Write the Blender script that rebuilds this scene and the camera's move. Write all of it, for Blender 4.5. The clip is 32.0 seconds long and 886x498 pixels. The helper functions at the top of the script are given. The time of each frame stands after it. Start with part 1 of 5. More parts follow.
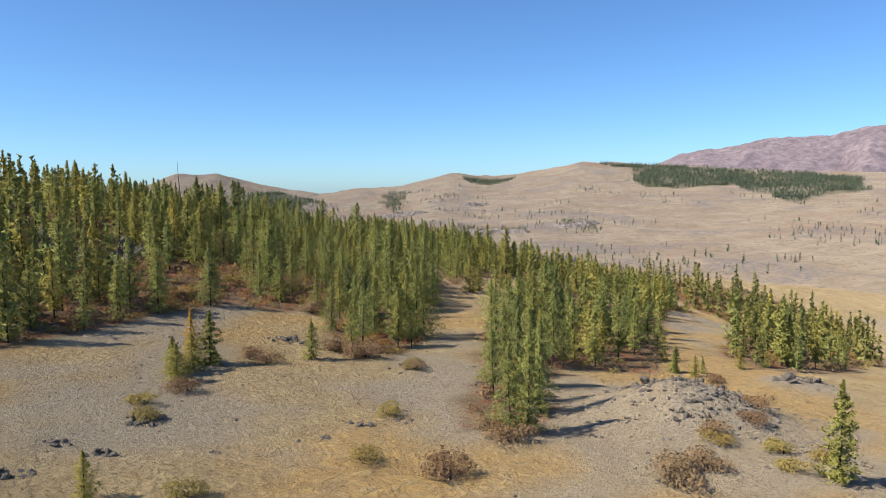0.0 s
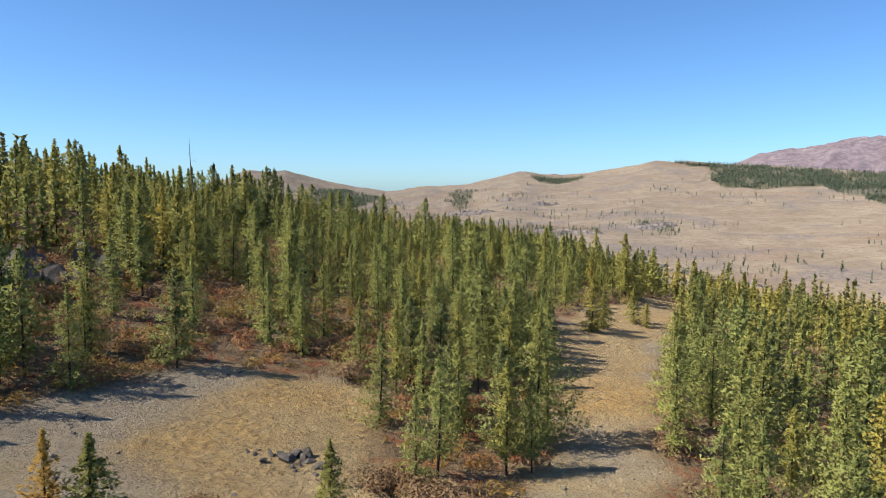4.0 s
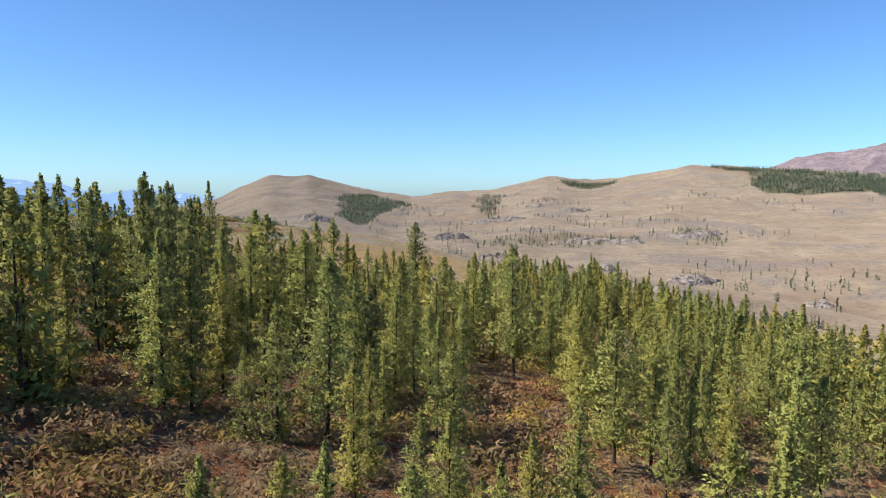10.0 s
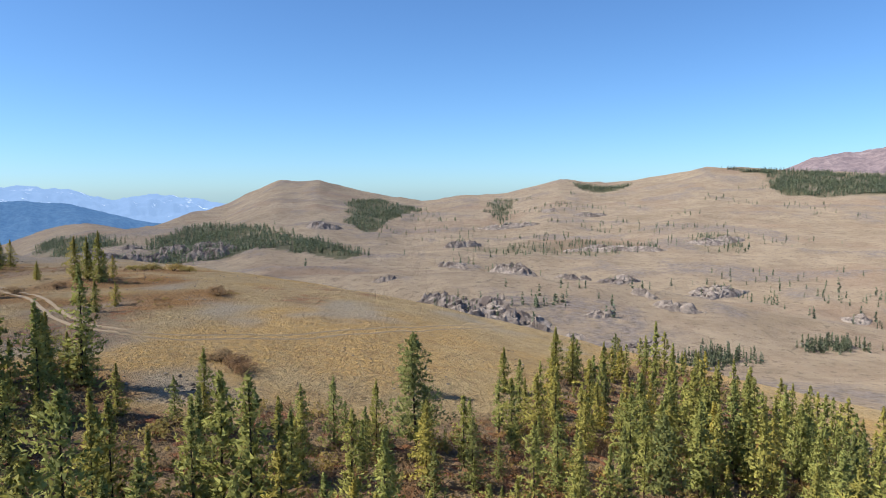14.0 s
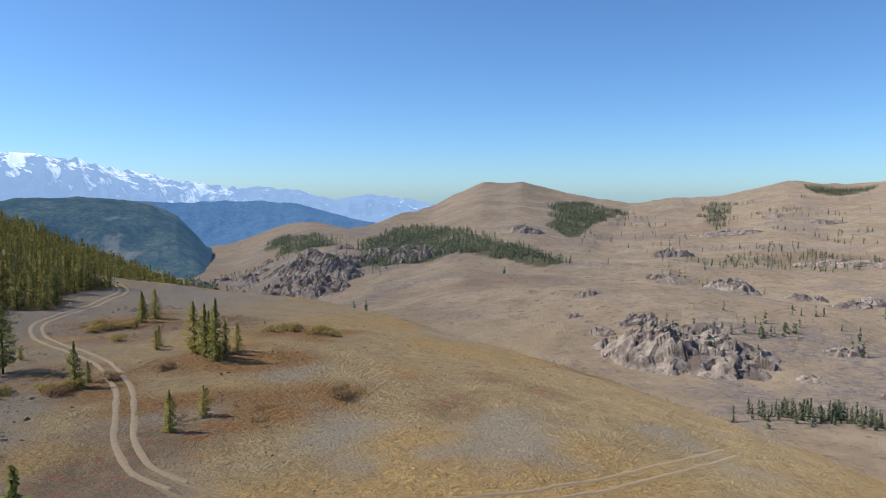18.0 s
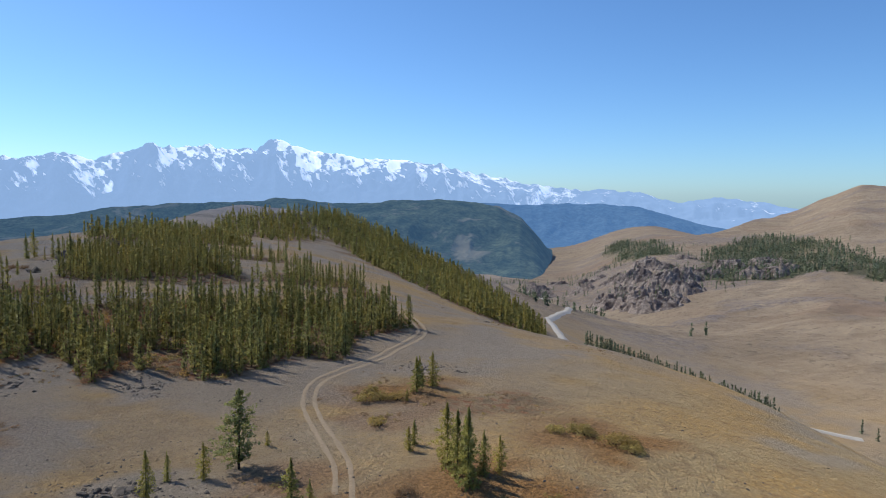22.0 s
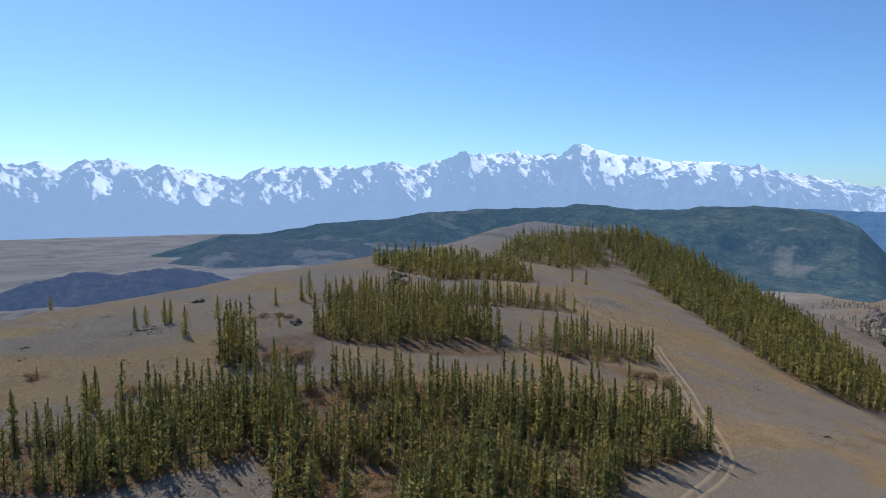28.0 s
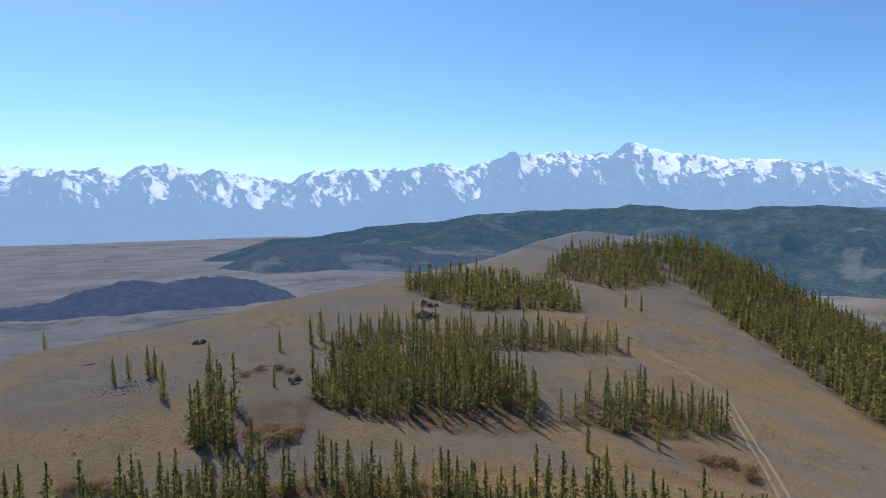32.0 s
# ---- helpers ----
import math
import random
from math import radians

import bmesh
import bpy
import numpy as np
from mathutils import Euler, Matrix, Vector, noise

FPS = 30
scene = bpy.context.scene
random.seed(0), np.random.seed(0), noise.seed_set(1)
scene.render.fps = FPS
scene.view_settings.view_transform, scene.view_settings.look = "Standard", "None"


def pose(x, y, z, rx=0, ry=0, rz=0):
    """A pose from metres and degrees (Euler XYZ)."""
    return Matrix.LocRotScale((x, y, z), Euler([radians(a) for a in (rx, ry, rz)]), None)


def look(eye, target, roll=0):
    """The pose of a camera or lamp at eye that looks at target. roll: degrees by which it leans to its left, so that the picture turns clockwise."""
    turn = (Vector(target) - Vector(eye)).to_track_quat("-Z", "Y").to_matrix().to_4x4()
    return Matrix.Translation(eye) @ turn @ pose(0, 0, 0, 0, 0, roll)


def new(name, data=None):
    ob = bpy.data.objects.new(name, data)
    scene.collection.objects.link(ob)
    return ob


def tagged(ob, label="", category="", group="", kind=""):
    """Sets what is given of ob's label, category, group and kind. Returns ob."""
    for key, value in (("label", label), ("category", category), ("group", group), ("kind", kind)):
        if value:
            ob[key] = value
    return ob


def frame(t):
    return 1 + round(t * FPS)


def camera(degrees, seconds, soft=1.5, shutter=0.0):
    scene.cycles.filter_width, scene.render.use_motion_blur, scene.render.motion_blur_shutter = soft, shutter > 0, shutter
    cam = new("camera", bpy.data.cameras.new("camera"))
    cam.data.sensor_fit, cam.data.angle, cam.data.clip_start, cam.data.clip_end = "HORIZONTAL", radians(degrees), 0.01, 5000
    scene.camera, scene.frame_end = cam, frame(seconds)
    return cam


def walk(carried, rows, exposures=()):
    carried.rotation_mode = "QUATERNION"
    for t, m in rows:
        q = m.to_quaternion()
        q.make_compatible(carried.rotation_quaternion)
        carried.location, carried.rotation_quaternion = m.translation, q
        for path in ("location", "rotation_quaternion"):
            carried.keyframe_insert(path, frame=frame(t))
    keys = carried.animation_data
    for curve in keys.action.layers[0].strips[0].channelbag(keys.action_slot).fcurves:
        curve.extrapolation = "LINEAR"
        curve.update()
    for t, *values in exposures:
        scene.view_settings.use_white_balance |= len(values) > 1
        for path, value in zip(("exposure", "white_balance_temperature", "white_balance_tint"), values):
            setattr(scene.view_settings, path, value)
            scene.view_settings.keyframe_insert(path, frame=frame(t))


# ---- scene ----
cam = camera(64.02, 32.0, soft=1.0)
PATH = [
    (0, (0.00, -0.00, -0.00), (1.208, 9.889, -0.863), -0.37),
    (0.5, (0.25, 3.33, -0.17), (1.373, 13.228, -1.052), -0.36),
    (1, (0.50, 6.95, -0.31), (1.528, 16.858, -1.199), -0.34),
    (1.5, (0.64, 10.89, -0.43), (1.545, 20.806, -1.330), -0.31),
    (2, (0.68, 15.13, -0.54), (1.444, 25.065, -1.436), -0.31),
    (2.5, (0.57, 19.60, -0.67), (1.183, 29.545, -1.558), -0.22),
    (3, (0.33, 24.33, -0.81), (0.808, 34.282, -1.686), -0.10),
    (3.5, (0.04, 29.25, -0.92), (0.412, 39.200, -1.797), 0.01),
    (5.5, (-1.71, 50.72, -1.96), (-1.538, 60.675, -2.849), 0.44),
    (6, (-2.03, 56.28, -1.94), (-1.882, 66.238, -2.837), 0.45),
    (6.5, (-2.43, 61.82, -1.87), (-2.287, 71.783, -2.758), 0.48),
    (7, (-2.81, 67.29, -1.76), (-2.678, 77.252, -2.649), 0.45),
    (7.5, (-3.19, 72.75, -1.70), (-3.092, 82.711, -2.581), 0.31),
    (8, (-3.51, 78.16, -1.47), (-3.401, 88.119, -2.335), 0.24),
    (8.5, (-3.83, 83.50, -1.14), (-3.714, 93.459, -1.991), 0.29),
    (9, (-4.05, 88.55, -0.64), (-4.053, 98.512, -1.475), 0.29),
    (9.5, (-4.35, 93.29, 0.11), (-4.416, 103.254, -0.725), 0.31),
    (10, (-4.65, 97.93, 1.03), (-4.704, 107.896, 0.211), 0.18),
    (10.5, (-4.82, 102.55, 1.93), (-4.859, 112.515, 1.116), 0.10),
    (11, (-4.89, 107.10, 2.71), (-4.917, 117.065, 1.899), -0.00),
    (11.5, (-4.86, 111.52, 3.51), (-4.883, 121.488, 2.709), -0.11),
    (12, (-4.88, 115.89, 4.29), (-4.914, 125.855, 3.484), -0.04),
    (12.5, (-4.90, 120.12, 5.07), (-4.941, 130.093, 4.271), -0.05),
    (13, (-4.98, 124.23, 5.78), (-5.034, 134.193, 4.985), -0.07),
    (13.5, (-5.10, 128.05, 6.46), (-5.178, 138.023, 5.672), -0.15),
    (15.5, (-5.22, 142.77, 9.99), (-6.379, 152.671, 9.219), -0.07),
    (16, (-5.22, 146.35, 10.86), (-6.660, 156.217, 10.099), -0.16),
    (16.5, (-5.37, 149.91, 11.72), (-6.847, 159.768, 10.944), -0.29),
    (17, (-5.54, 153.47, 12.58), (-7.294, 163.282, 11.801), -0.32),
    (17.5, (-5.68, 156.95, 13.41), (-7.935, 166.662, 12.630), -0.21),
    (18, (-5.87, 160.37, 14.24), (-8.883, 169.870, 13.459), -0.05),
    (18.5, (-6.30, 163.67, 15.13), (-10.058, 172.902, 14.348), 0.15),
    (19, (-6.93, 166.88, 16.00), (-11.362, 175.812, 15.222), 0.18),
    (19.5, (-7.88, 170.07, 16.88), (-12.556, 178.873, 16.111), 0.18),
    (20, (-9.04, 173.24, 17.69), (-13.810, 181.997, 16.919), 0.08),
    (20.5, (-10.31, 176.33, 18.45), (-15.551, 184.813, 17.689), 0.09),
    (21, (-11.60, 179.31, 19.25), (-17.611, 187.259, 18.479), 0.14),
    (21.5, (-12.93, 182.19, 20.03), (-19.504, 189.687, 19.269), 0.20),
    (22, (-14.41, 184.92, 20.81), (-21.419, 192.009, 20.046), 0.19),
    (22.5, (-16.09, 187.55, 21.63), (-23.587, 194.120, 20.867), 0.23),
    (23, (-17.84, 190.07, 22.47), (-25.849, 196.011, 21.706), 0.26),
    (23.5, (-19.67, 192.39, 23.43), (-28.098, 197.716, 22.662), 0.43),
    (24, (-21.47, 194.49, 24.35), (-30.222, 199.259, 23.581), 0.48),
    (24.5, (-23.25, 196.43, 25.22), (-32.220, 200.795, 24.454), 0.51),
    (25, (-25.07, 198.25, 26.09), (-34.165, 202.330, 25.325), 0.46),
    (25.5, (-26.93, 200.00, 26.98), (-36.156, 203.773, 26.217), 0.44),
    (27.5, (-35.42, 205.84, 29.67), (-44.710, 209.458, 28.927), 0.12),
    (28, (-37.86, 207.40, 30.41), (-47.153, 211.006, 29.679), 0.08),
    (28.5, (-40.41, 209.03, 31.16), (-49.704, 212.639, 30.438), 0.00),
    (29, (-43.06, 210.69, 31.90), (-52.364, 214.281, 31.176), -0.12),
    (29.5, (-45.81, 212.39, 32.61), (-55.118, 215.974, 31.885), -0.22),
    (30, (-48.61, 214.15, 33.30), (-57.921, 217.726, 32.581), -0.35),
    (30.5, (-51.44, 215.97, 33.97), (-60.789, 219.459, 33.258), -0.44),
    (31, (-54.37, 217.74, 34.69), (-63.785, 221.036, 33.981), -0.44),
    (31.5, (-57.37, 219.40, 35.45), (-66.856, 222.494, 34.746), -0.41),
    (32, (-60.37, 220.99, 36.30), (-69.896, 223.926, 35.576), -0.51),
]
walk(cam, [(t, look(eye, target, roll)) for t, eye, target, roll in PATH],
     exposures=[(0, 0.6), (9, 0.7), (13.5, 0.64), (17, 0.46), (21, 0.42), (25, 0.34), (32, 0.34)])

# ---- light ----
SUN_AZ, SUN_EL = 103.0, 45.0      # degrees to the left of +y, and above the horizon
sun_way = Vector((-math.sin(radians(SUN_AZ)) * math.cos(radians(SUN_EL)), math.cos(radians(SUN_AZ)) * math.cos(radians(SUN_EL)), math.sin(radians(SUN_EL))))
sun = new("sun", bpy.data.lights.new("sun", "SUN"))
sun.data.energy, sun.data.angle, sun.data.color = 5.0, radians(0.55), (1.0, 0.93, 0.8)
sun.matrix_world = look(tuple(sun_way * 500), (0, 0, 0))
world = bpy.data.worlds.new("world")
scene.world = world
world.use_nodes = True
wn = world.node_tree
sky = wn.nodes.new("ShaderNodeTexSky")
sky.sky_type, sky.sun_disc = "NISHITA", False
sky.sun_elevation, sky.sun_rotation = radians(SUN_EL), radians(-SUN_AZ)
sky.altitude, sky.air_density, sky.dust_density, sky.ozone_density = 2000, 1.0, 1.7, 4.2
wn.nodes["Background"].inputs["Strength"].default_value = 0.09
clear = wn.nodes.new("ShaderNodeMix")
clear.data_type, clear.blend_type = "RGBA", "MULTIPLY"
clear.inputs["Factor"].default_value = 1.0
clear.inputs["B"].default_value = (0.75, 1.02, 1.25, 1)
wn.links.new(sky.outputs[0], clear.inputs["A"])
wn.links.new(clear.outputs["Result"], wn.nodes["Background"].inputs["Color"])


# ---- materials ----
class Mat:
    """A small writer of node materials."""
    def __init__(self, name, rough=0.9):
        self.m = bpy.data.materials.new(name)
        self.m.use_nodes = True
        self.t = self.m.node_tree
        self.b = self.t.nodes["Principled BSDF"]
        self.b.inputs["Roughness"].default_value = rough
        self.b.inputs["Specular IOR Level"].default_value = 0.2
        self.b.inputs["Diffuse Roughness"].default_value = 1.0

    def node(self, kind, **values):
        n = self.t.nodes.new("ShaderNode" + kind)
        for k, v in values.items():
            if k in n.inputs:
                n.inputs[k].default_value = v
        return n

    def link(self, a, b):
        self.t.links.new(a, b)

    def coords(self):
        if not hasattr(self, "co"):
            self.co = self.t.nodes.new("ShaderNodeTexCoord").outputs["Object"]
        return self.co

    def noise(self, scale, detail=4.0, rough=0.55, lo=0.35, hi=0.65, distortion=0.0):
        n = self.node("TexNoise", Scale=scale, Detail=detail, Roughness=rough, Distortion=distortion)
        self.link(self.coords(), n.inputs["Vector"])
        r = self.node("MapRange")
        r.inputs["From Min"].default_value, r.inputs["From Max"].default_value = lo, hi
        self.link(n.outputs["Fac"], r.inputs["Value"])
        return r.outputs["Result"]

    def mix(self, fac, a, b, blend="MIX"):
        n = self.t.nodes.new("ShaderNodeMix")
        n.data_type, n.blend_type = "RGBA", blend
        for sock, v in ((n.inputs["Factor"], fac), (n.inputs["A"], a), (n.inputs["B"], b)):
            if isinstance(v, (tuple, float, int)):
                sock.default_value = (*v, 1) if isinstance(v, tuple) else v
            else:
                self.link(v, sock)
        return n.outputs["Result"]

    def math(self, op, a, b=0.0):
        n = self.t.nodes.new("ShaderNodeMath")
        n.operation, n.use_clamp = op, False
        for sock, v in ((n.inputs[0], a), (n.inputs[1], b)):
            if isinstance(v, (float, int)):
                sock.default_value = v
            else:
                self.link(v, sock)
        return n.outputs[0]

    def attr(self, name, out="Fac"):
        n = self.t.nodes.new("ShaderNodeAttribute")
        n.attribute_name = name
        return n.outputs[out]

    def colour(self, sock):
        self.link(sock, self.b.inputs["Base Color"])

    def bump(self, height, strength=0.5, distance=0.1):
        n = self.node("Bump", Strength=strength, Distance=distance)
        self.link(height, n.inputs["Height"])
        self.link(n.outputs["Normal"], self.b.inputs["Normal"])


def ground_material():
    m = Mat("steppe_ground", 0.95)
    gravel, litter, gold, far = m.attr("gravel"), m.attr("litter"), m.attr("gold"), m.attr("far")
    near = m.math("SUBTRACT", 1.0, far)
    fine, mid, wide = m.noise(2.8, 7, 0.72, 0.33, 0.67), m.noise(0.22, 5, 0.6), m.noise(0.035, 4, 0.55)
    tussock = m.node("TexVoronoi", Scale=1.5, Randomness=1.0)
    wobble = m.node("TexNoise", Scale=1.1, Detail=3.0)
    m.link(m.coords(), wobble.inputs["Vector"])
    shifted = m.mix(0.9, m.coords(), wobble.outputs["Color"], "ADD")
    m.link(shifted, tussock.inputs["Vector"])
    crown = m.node("MapRange")
    crown.inputs["From Min"].default_value, crown.inputs["From Max"].default_value = 0.62, 0.12
    m.link(tussock.outputs["Distance"], crown.inputs["Value"])
    crown = crown.outputs["Result"]
    grass = m.mix(mid, (0.42, 0.315, 0.165), (0.57, 0.43, 0.22))
    dun = m.mix(mid, (0.365, 0.242, 0.11), (0.53, 0.362, 0.172))
    grass = m.mix(m.attr("brown"), grass, dun)
    grass = m.mix(m.math("MULTIPLY", fine, 0.45), grass, (0.32, 0.235, 0.13))
    golden = m.mix(fine, (0.62, 0.41, 0.15), (0.42, 0.255, 0.09))
    grass = m.mix(m.math("MULTIPLY", gold, m.math("MULTIPLY", m.noise(1.3, 5, 0.7, 0.3, 0.55), 0.95)), grass, golden)
    grass = m.mix(m.math("MULTIPLY", m.noise(0.75, 5, 0.7, 0.5, 0.66), 0.55), grass, (0.25, 0.145, 0.06))
    grass = m.mix(m.math("MULTIPLY", m.math("SUBTRACT", 1.0, crown), 0.28), grass, (0.2, 0.145, 0.085))
    grass = m.mix(m.attr("rust"), grass, m.mix(fine, (0.17, 0.085, 0.03), (0.42, 0.225, 0.075)))
    grit = m.noise(7.5, 3, 0.6, 0.56, 0.64)
    pale = m.noise(5.2, 4, 0.6, 0.57, 0.66)
    stone = m.mix(fine, m.mix(m.attr("brown"), (0.25, 0.208, 0.155), (0.23, 0.198, 0.168)), m.mix(m.attr("brown"), (0.5, 0.425, 0.325), (0.39, 0.34, 0.29)))
    stone = m.mix(m.math("MULTIPLY", grit, 0.6), stone, (0.1, 0.085, 0.07))
    stone = m.mix(m.math("MULTIPLY", pale, 0.5), stone, (0.5, 0.45, 0.38))
    grass = m.mix(m.math("MULTIPLY", grit, 0.55), grass, (0.11, 0.075, 0.04))
    out = m.mix(m.math("MULTIPLY", gravel, 0.85), grass, stone)
    distant = m.mix(m.noise(0.012, 8, 0.68, 0.3, 0.7), (0.235, 0.182, 0.128), (0.36, 0.29, 0.212))
    distant = m.mix(m.math("MULTIPLY", m.noise(0.05, 7, 0.75, 0.46, 0.62), 0.55), distant, (0.185, 0.138, 0.1))
    distant = m.mix(m.math("MULTIPLY", m.noise(0.16, 4, 0.7, 0.57, 0.65), 0.65), distant, (0.105, 0.085, 0.068))
    distant = m.mix(m.math("MULTIPLY", m.noise(0.0045, 5, 0.6, 0.52, 0.64), 0.4), distant, (0.22, 0.135, 0.095))
    distant = m.mix(m.math("MULTIPLY", gravel, m.noise(0.11, 6, 0.75, 0.38, 0.56)), distant, m.mix(m.noise(0.3, 5, 0.7, 0.35, 0.65), (0.12, 0.1, 0.095), (0.27, 0.23, 0.21)))
    out = m.mix(far, out, distant)
    # The western plain's grey-blue base has distance haze mixed into its colour.
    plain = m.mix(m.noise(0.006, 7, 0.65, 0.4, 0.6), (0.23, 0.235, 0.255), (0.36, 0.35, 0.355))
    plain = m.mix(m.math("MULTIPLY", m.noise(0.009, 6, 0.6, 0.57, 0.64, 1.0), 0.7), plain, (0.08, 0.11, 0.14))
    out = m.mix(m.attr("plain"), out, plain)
    under = m.mix(m.noise(0.35, 4, 0.6), (0.15, 0.1, 0.056), (0.32, 0.222, 0.124))
    under = m.mix(m.noise(0.8, 3, 0.5, 0.5, 0.64), under, (0.27, 0.1, 0.045))
    under = m.mix(m.math("MULTIPLY", grit, 0.7), under, (0.06, 0.045, 0.03))
    under = m.mix(far, under, m.mix(fine, (0.045, 0.055, 0.028), (0.085, 0.09, 0.045)))
    out = m.mix(litter, out, under)
    out = m.mix(m.math("MULTIPLY", wide, 0.14), out, (0.16, 0.12, 0.085))
    m.colour(out)
    high = m.math("ADD", m.math("MULTIPLY", crown, m.math("MULTIPLY", m.math("SUBTRACT", near, m.math("MULTIPLY", gravel, near)), 0.9)), m.math("MULTIPLY", mid, 1.2))
    high = m.math("ADD", high, m.math("MULTIPLY", m.math("MULTIPLY", gravel, near), m.math("MULTIPLY", m.math("SUBTRACT", pale, grit), 0.5)))
    crags = m.math("MULTIPLY", far, m.math("MULTIPLY", m.noise(0.075, 7, 0.72, 0.25, 0.75), 11.0))
    m.bump(m.math("ADD", m.math("ADD", high, fine), crags), 0.85, 0.24)
    return m.m


def leaf_material(name, a, b, warm):
    m = Mat(name, 0.75)
    tint = m.attr("tint")
    geo = m.t.nodes.new("ShaderNodeNewGeometry")
    info = m.t.nodes.new("ShaderNodeObjectInfo")
    col = m.mix(m.math("ADD", m.math("MULTIPLY", geo.outputs["Random Per Island"], 0.7), 0.15), a, b)
    col = m.mix(tint, col, m.mix(geo.outputs["Random Per Island"], warm, tuple(v * 0.6 for v in warm)))
    col = m.mix(m.math("MULTIPLY", m.attr("own"), 0.45), col, tuple(v * f for v, f in zip(a, (0.45, 0.6, 0.75))))
    col = m.mix(m.math("MULTIPLY", info.outputs["Random"], 0.12), col, warm)
    m.colour(col)
    tr = m.t.nodes.new("ShaderNodeBsdfTranslucent")
    m.link(col, tr.inputs["Color"])
    mixer = m.t.nodes.new("ShaderNodeMixShader")
    mixer.inputs[0].default_value = 0.32
    m.link(m.b.outputs[0], mixer.inputs[1])
    m.link(tr.outputs[0], mixer.inputs[2])
    m.link(mixer.outputs[0], m.t.nodes["Material Output"].inputs["Surface"])
    return m.m


def plain_material(name, a, b, scale=3.0, rough=0.9, bump=0.4, distance=0.05, third=None):
    m = Mat(name, rough)
    col = m.mix(m.noise(scale, 6, 0.6, 0.3, 0.7), a, b)
    if third:
        col = m.mix(m.noise(scale * 0.23, 5, 0.6, 0.48, 0.62), col, third)
    m.colour(col)
    m.bump(m.noise(scale * 2.5, 6, 0.65, 0.2, 0.8), bump, distance)
    return m.m


def hill_material(name, a, b, scale, haze_glow=None, strength=0.0, clearing=None):
    m = Mat(name, 1.0)
    m.b.inputs["Specular IOR Level"].default_value = 0.0
    col = m.mix(m.noise(scale, 8, 0.65, 0.35, 0.65), a, b)
    col = m.mix(m.math("MULTIPLY", m.noise(scale * 5, 4, 0.7, 0.42, 0.58), 0.6), col, tuple(v * 0.45 for v in a))
    if clearing:
        col = m.mix(m.math("MULTIPLY", m.noise(scale * 0.32, 7, 0.62, 0.56, 0.62, 0.6), 0.8), col, clearing)
    m.colour(col)
    # Emission stands in for the haze in front of far slopes.
    if haze_glow:
        m.b.inputs["Emission Color"].default_value = (*haze_glow, 1)
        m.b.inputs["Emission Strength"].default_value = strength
    m.bump(m.noise(scale * 2, 6, 0.65, 0.2, 0.8), 0.6, 12.0)
    return m.m


def snow_material():
    m = Mat("hazy_snowy_rock", 0.9)
    m.b.inputs["Specular IOR Level"].default_value = 0.0
    rock = m.mix(m.noise(0.006, 6, 0.6), (0.03, 0.045, 0.08), (0.06, 0.08, 0.12))
    snow = m.attr("snow")
    patchy = m.math("ADD", snow, m.math("MULTIPLY", m.math("SUBTRACT", m.noise(0.011, 10, 0.72, 0.2, 0.8), 0.5), 0.95))
    step = m.node("MapRange")
    step.inputs["From Min"].default_value, step.inputs["From Max"].default_value = 0.2, 0.5
    m.link(patchy, step.inputs["Value"])
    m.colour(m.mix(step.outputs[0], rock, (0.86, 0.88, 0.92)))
    # Emission puts blue haze on the rock and added brightness on the snow.
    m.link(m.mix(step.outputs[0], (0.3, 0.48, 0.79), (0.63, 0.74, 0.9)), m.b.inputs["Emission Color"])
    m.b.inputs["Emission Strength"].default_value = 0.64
    m.bump(m.noise(0.02, 8, 0.7, 0.2, 0.8), 0.35, 25.0)
    return m.m


GROUND = ground_material()
LARCH = leaf_material("larch_needles", (0.235, 0.27, 0.085), (0.4, 0.405, 0.12), (0.6, 0.44, 0.08))
# Darker than larch_needles: the hilltop's backlit shade is put into the colour.
HILL_LARCH = leaf_material("shade_toned_larch_needles", (0.2, 0.22, 0.08), (0.35, 0.345, 0.115), (0.48, 0.36, 0.085))
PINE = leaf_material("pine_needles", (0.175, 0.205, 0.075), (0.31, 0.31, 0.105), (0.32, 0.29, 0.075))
# Needle tones lifted and blued, so that far trees carry haze in their colour.
DISTANT = leaf_material("haze_tinted_needles", (0.145, 0.185, 0.125), (0.235, 0.275, 0.17), (0.26, 0.25, 0.13))
AUTUMN = leaf_material("autumn_larch_needles", (0.5, 0.31, 0.06), (0.66, 0.44, 0.1), (0.6, 0.26, 0.05))
SHRUB = leaf_material("shrub_leaves", (0.25, 0.175, 0.095), (0.39, 0.285, 0.16), (0.46, 0.205, 0.085))
GOLDEN = leaf_material("golden_shrub_leaves", (0.3, 0.245, 0.075), (0.45, 0.345, 0.115), (0.5, 0.27, 0.075))
BARK = plain_material("bark", (0.035, 0.026, 0.02), (0.08, 0.058, 0.042), 6.0, 0.95, 0.7, 0.03)
DEADWOOD = plain_material("dead_wood", (0.09, 0.075, 0.065), (0.2, 0.17, 0.15), 8.0, 0.9, 0.5, 0.02)
ROCK = plain_material("grey_rock", (0.08, 0.067, 0.056), (0.22, 0.185, 0.152), 1.1, 0.92, 0.8, 0.12, (0.23, 0.195, 0.155))
CLIFF = plain_material("pink_grey_cliff", (0.2, 0.165, 0.145), (0.44, 0.375, 0.325), 0.3, 0.95, 0.9, 0.8, (0.16, 0.13, 0.118))
TRACK = plain_material("packed_earth", (0.3, 0.225, 0.142), (0.4, 0.305, 0.2), 2.5, 0.95, 0.3, 0.03)
FAINT = plain_material("worn_turf", (0.24, 0.178, 0.108), (0.31, 0.235, 0.148), 2.5, 0.95, 0.3, 0.03)
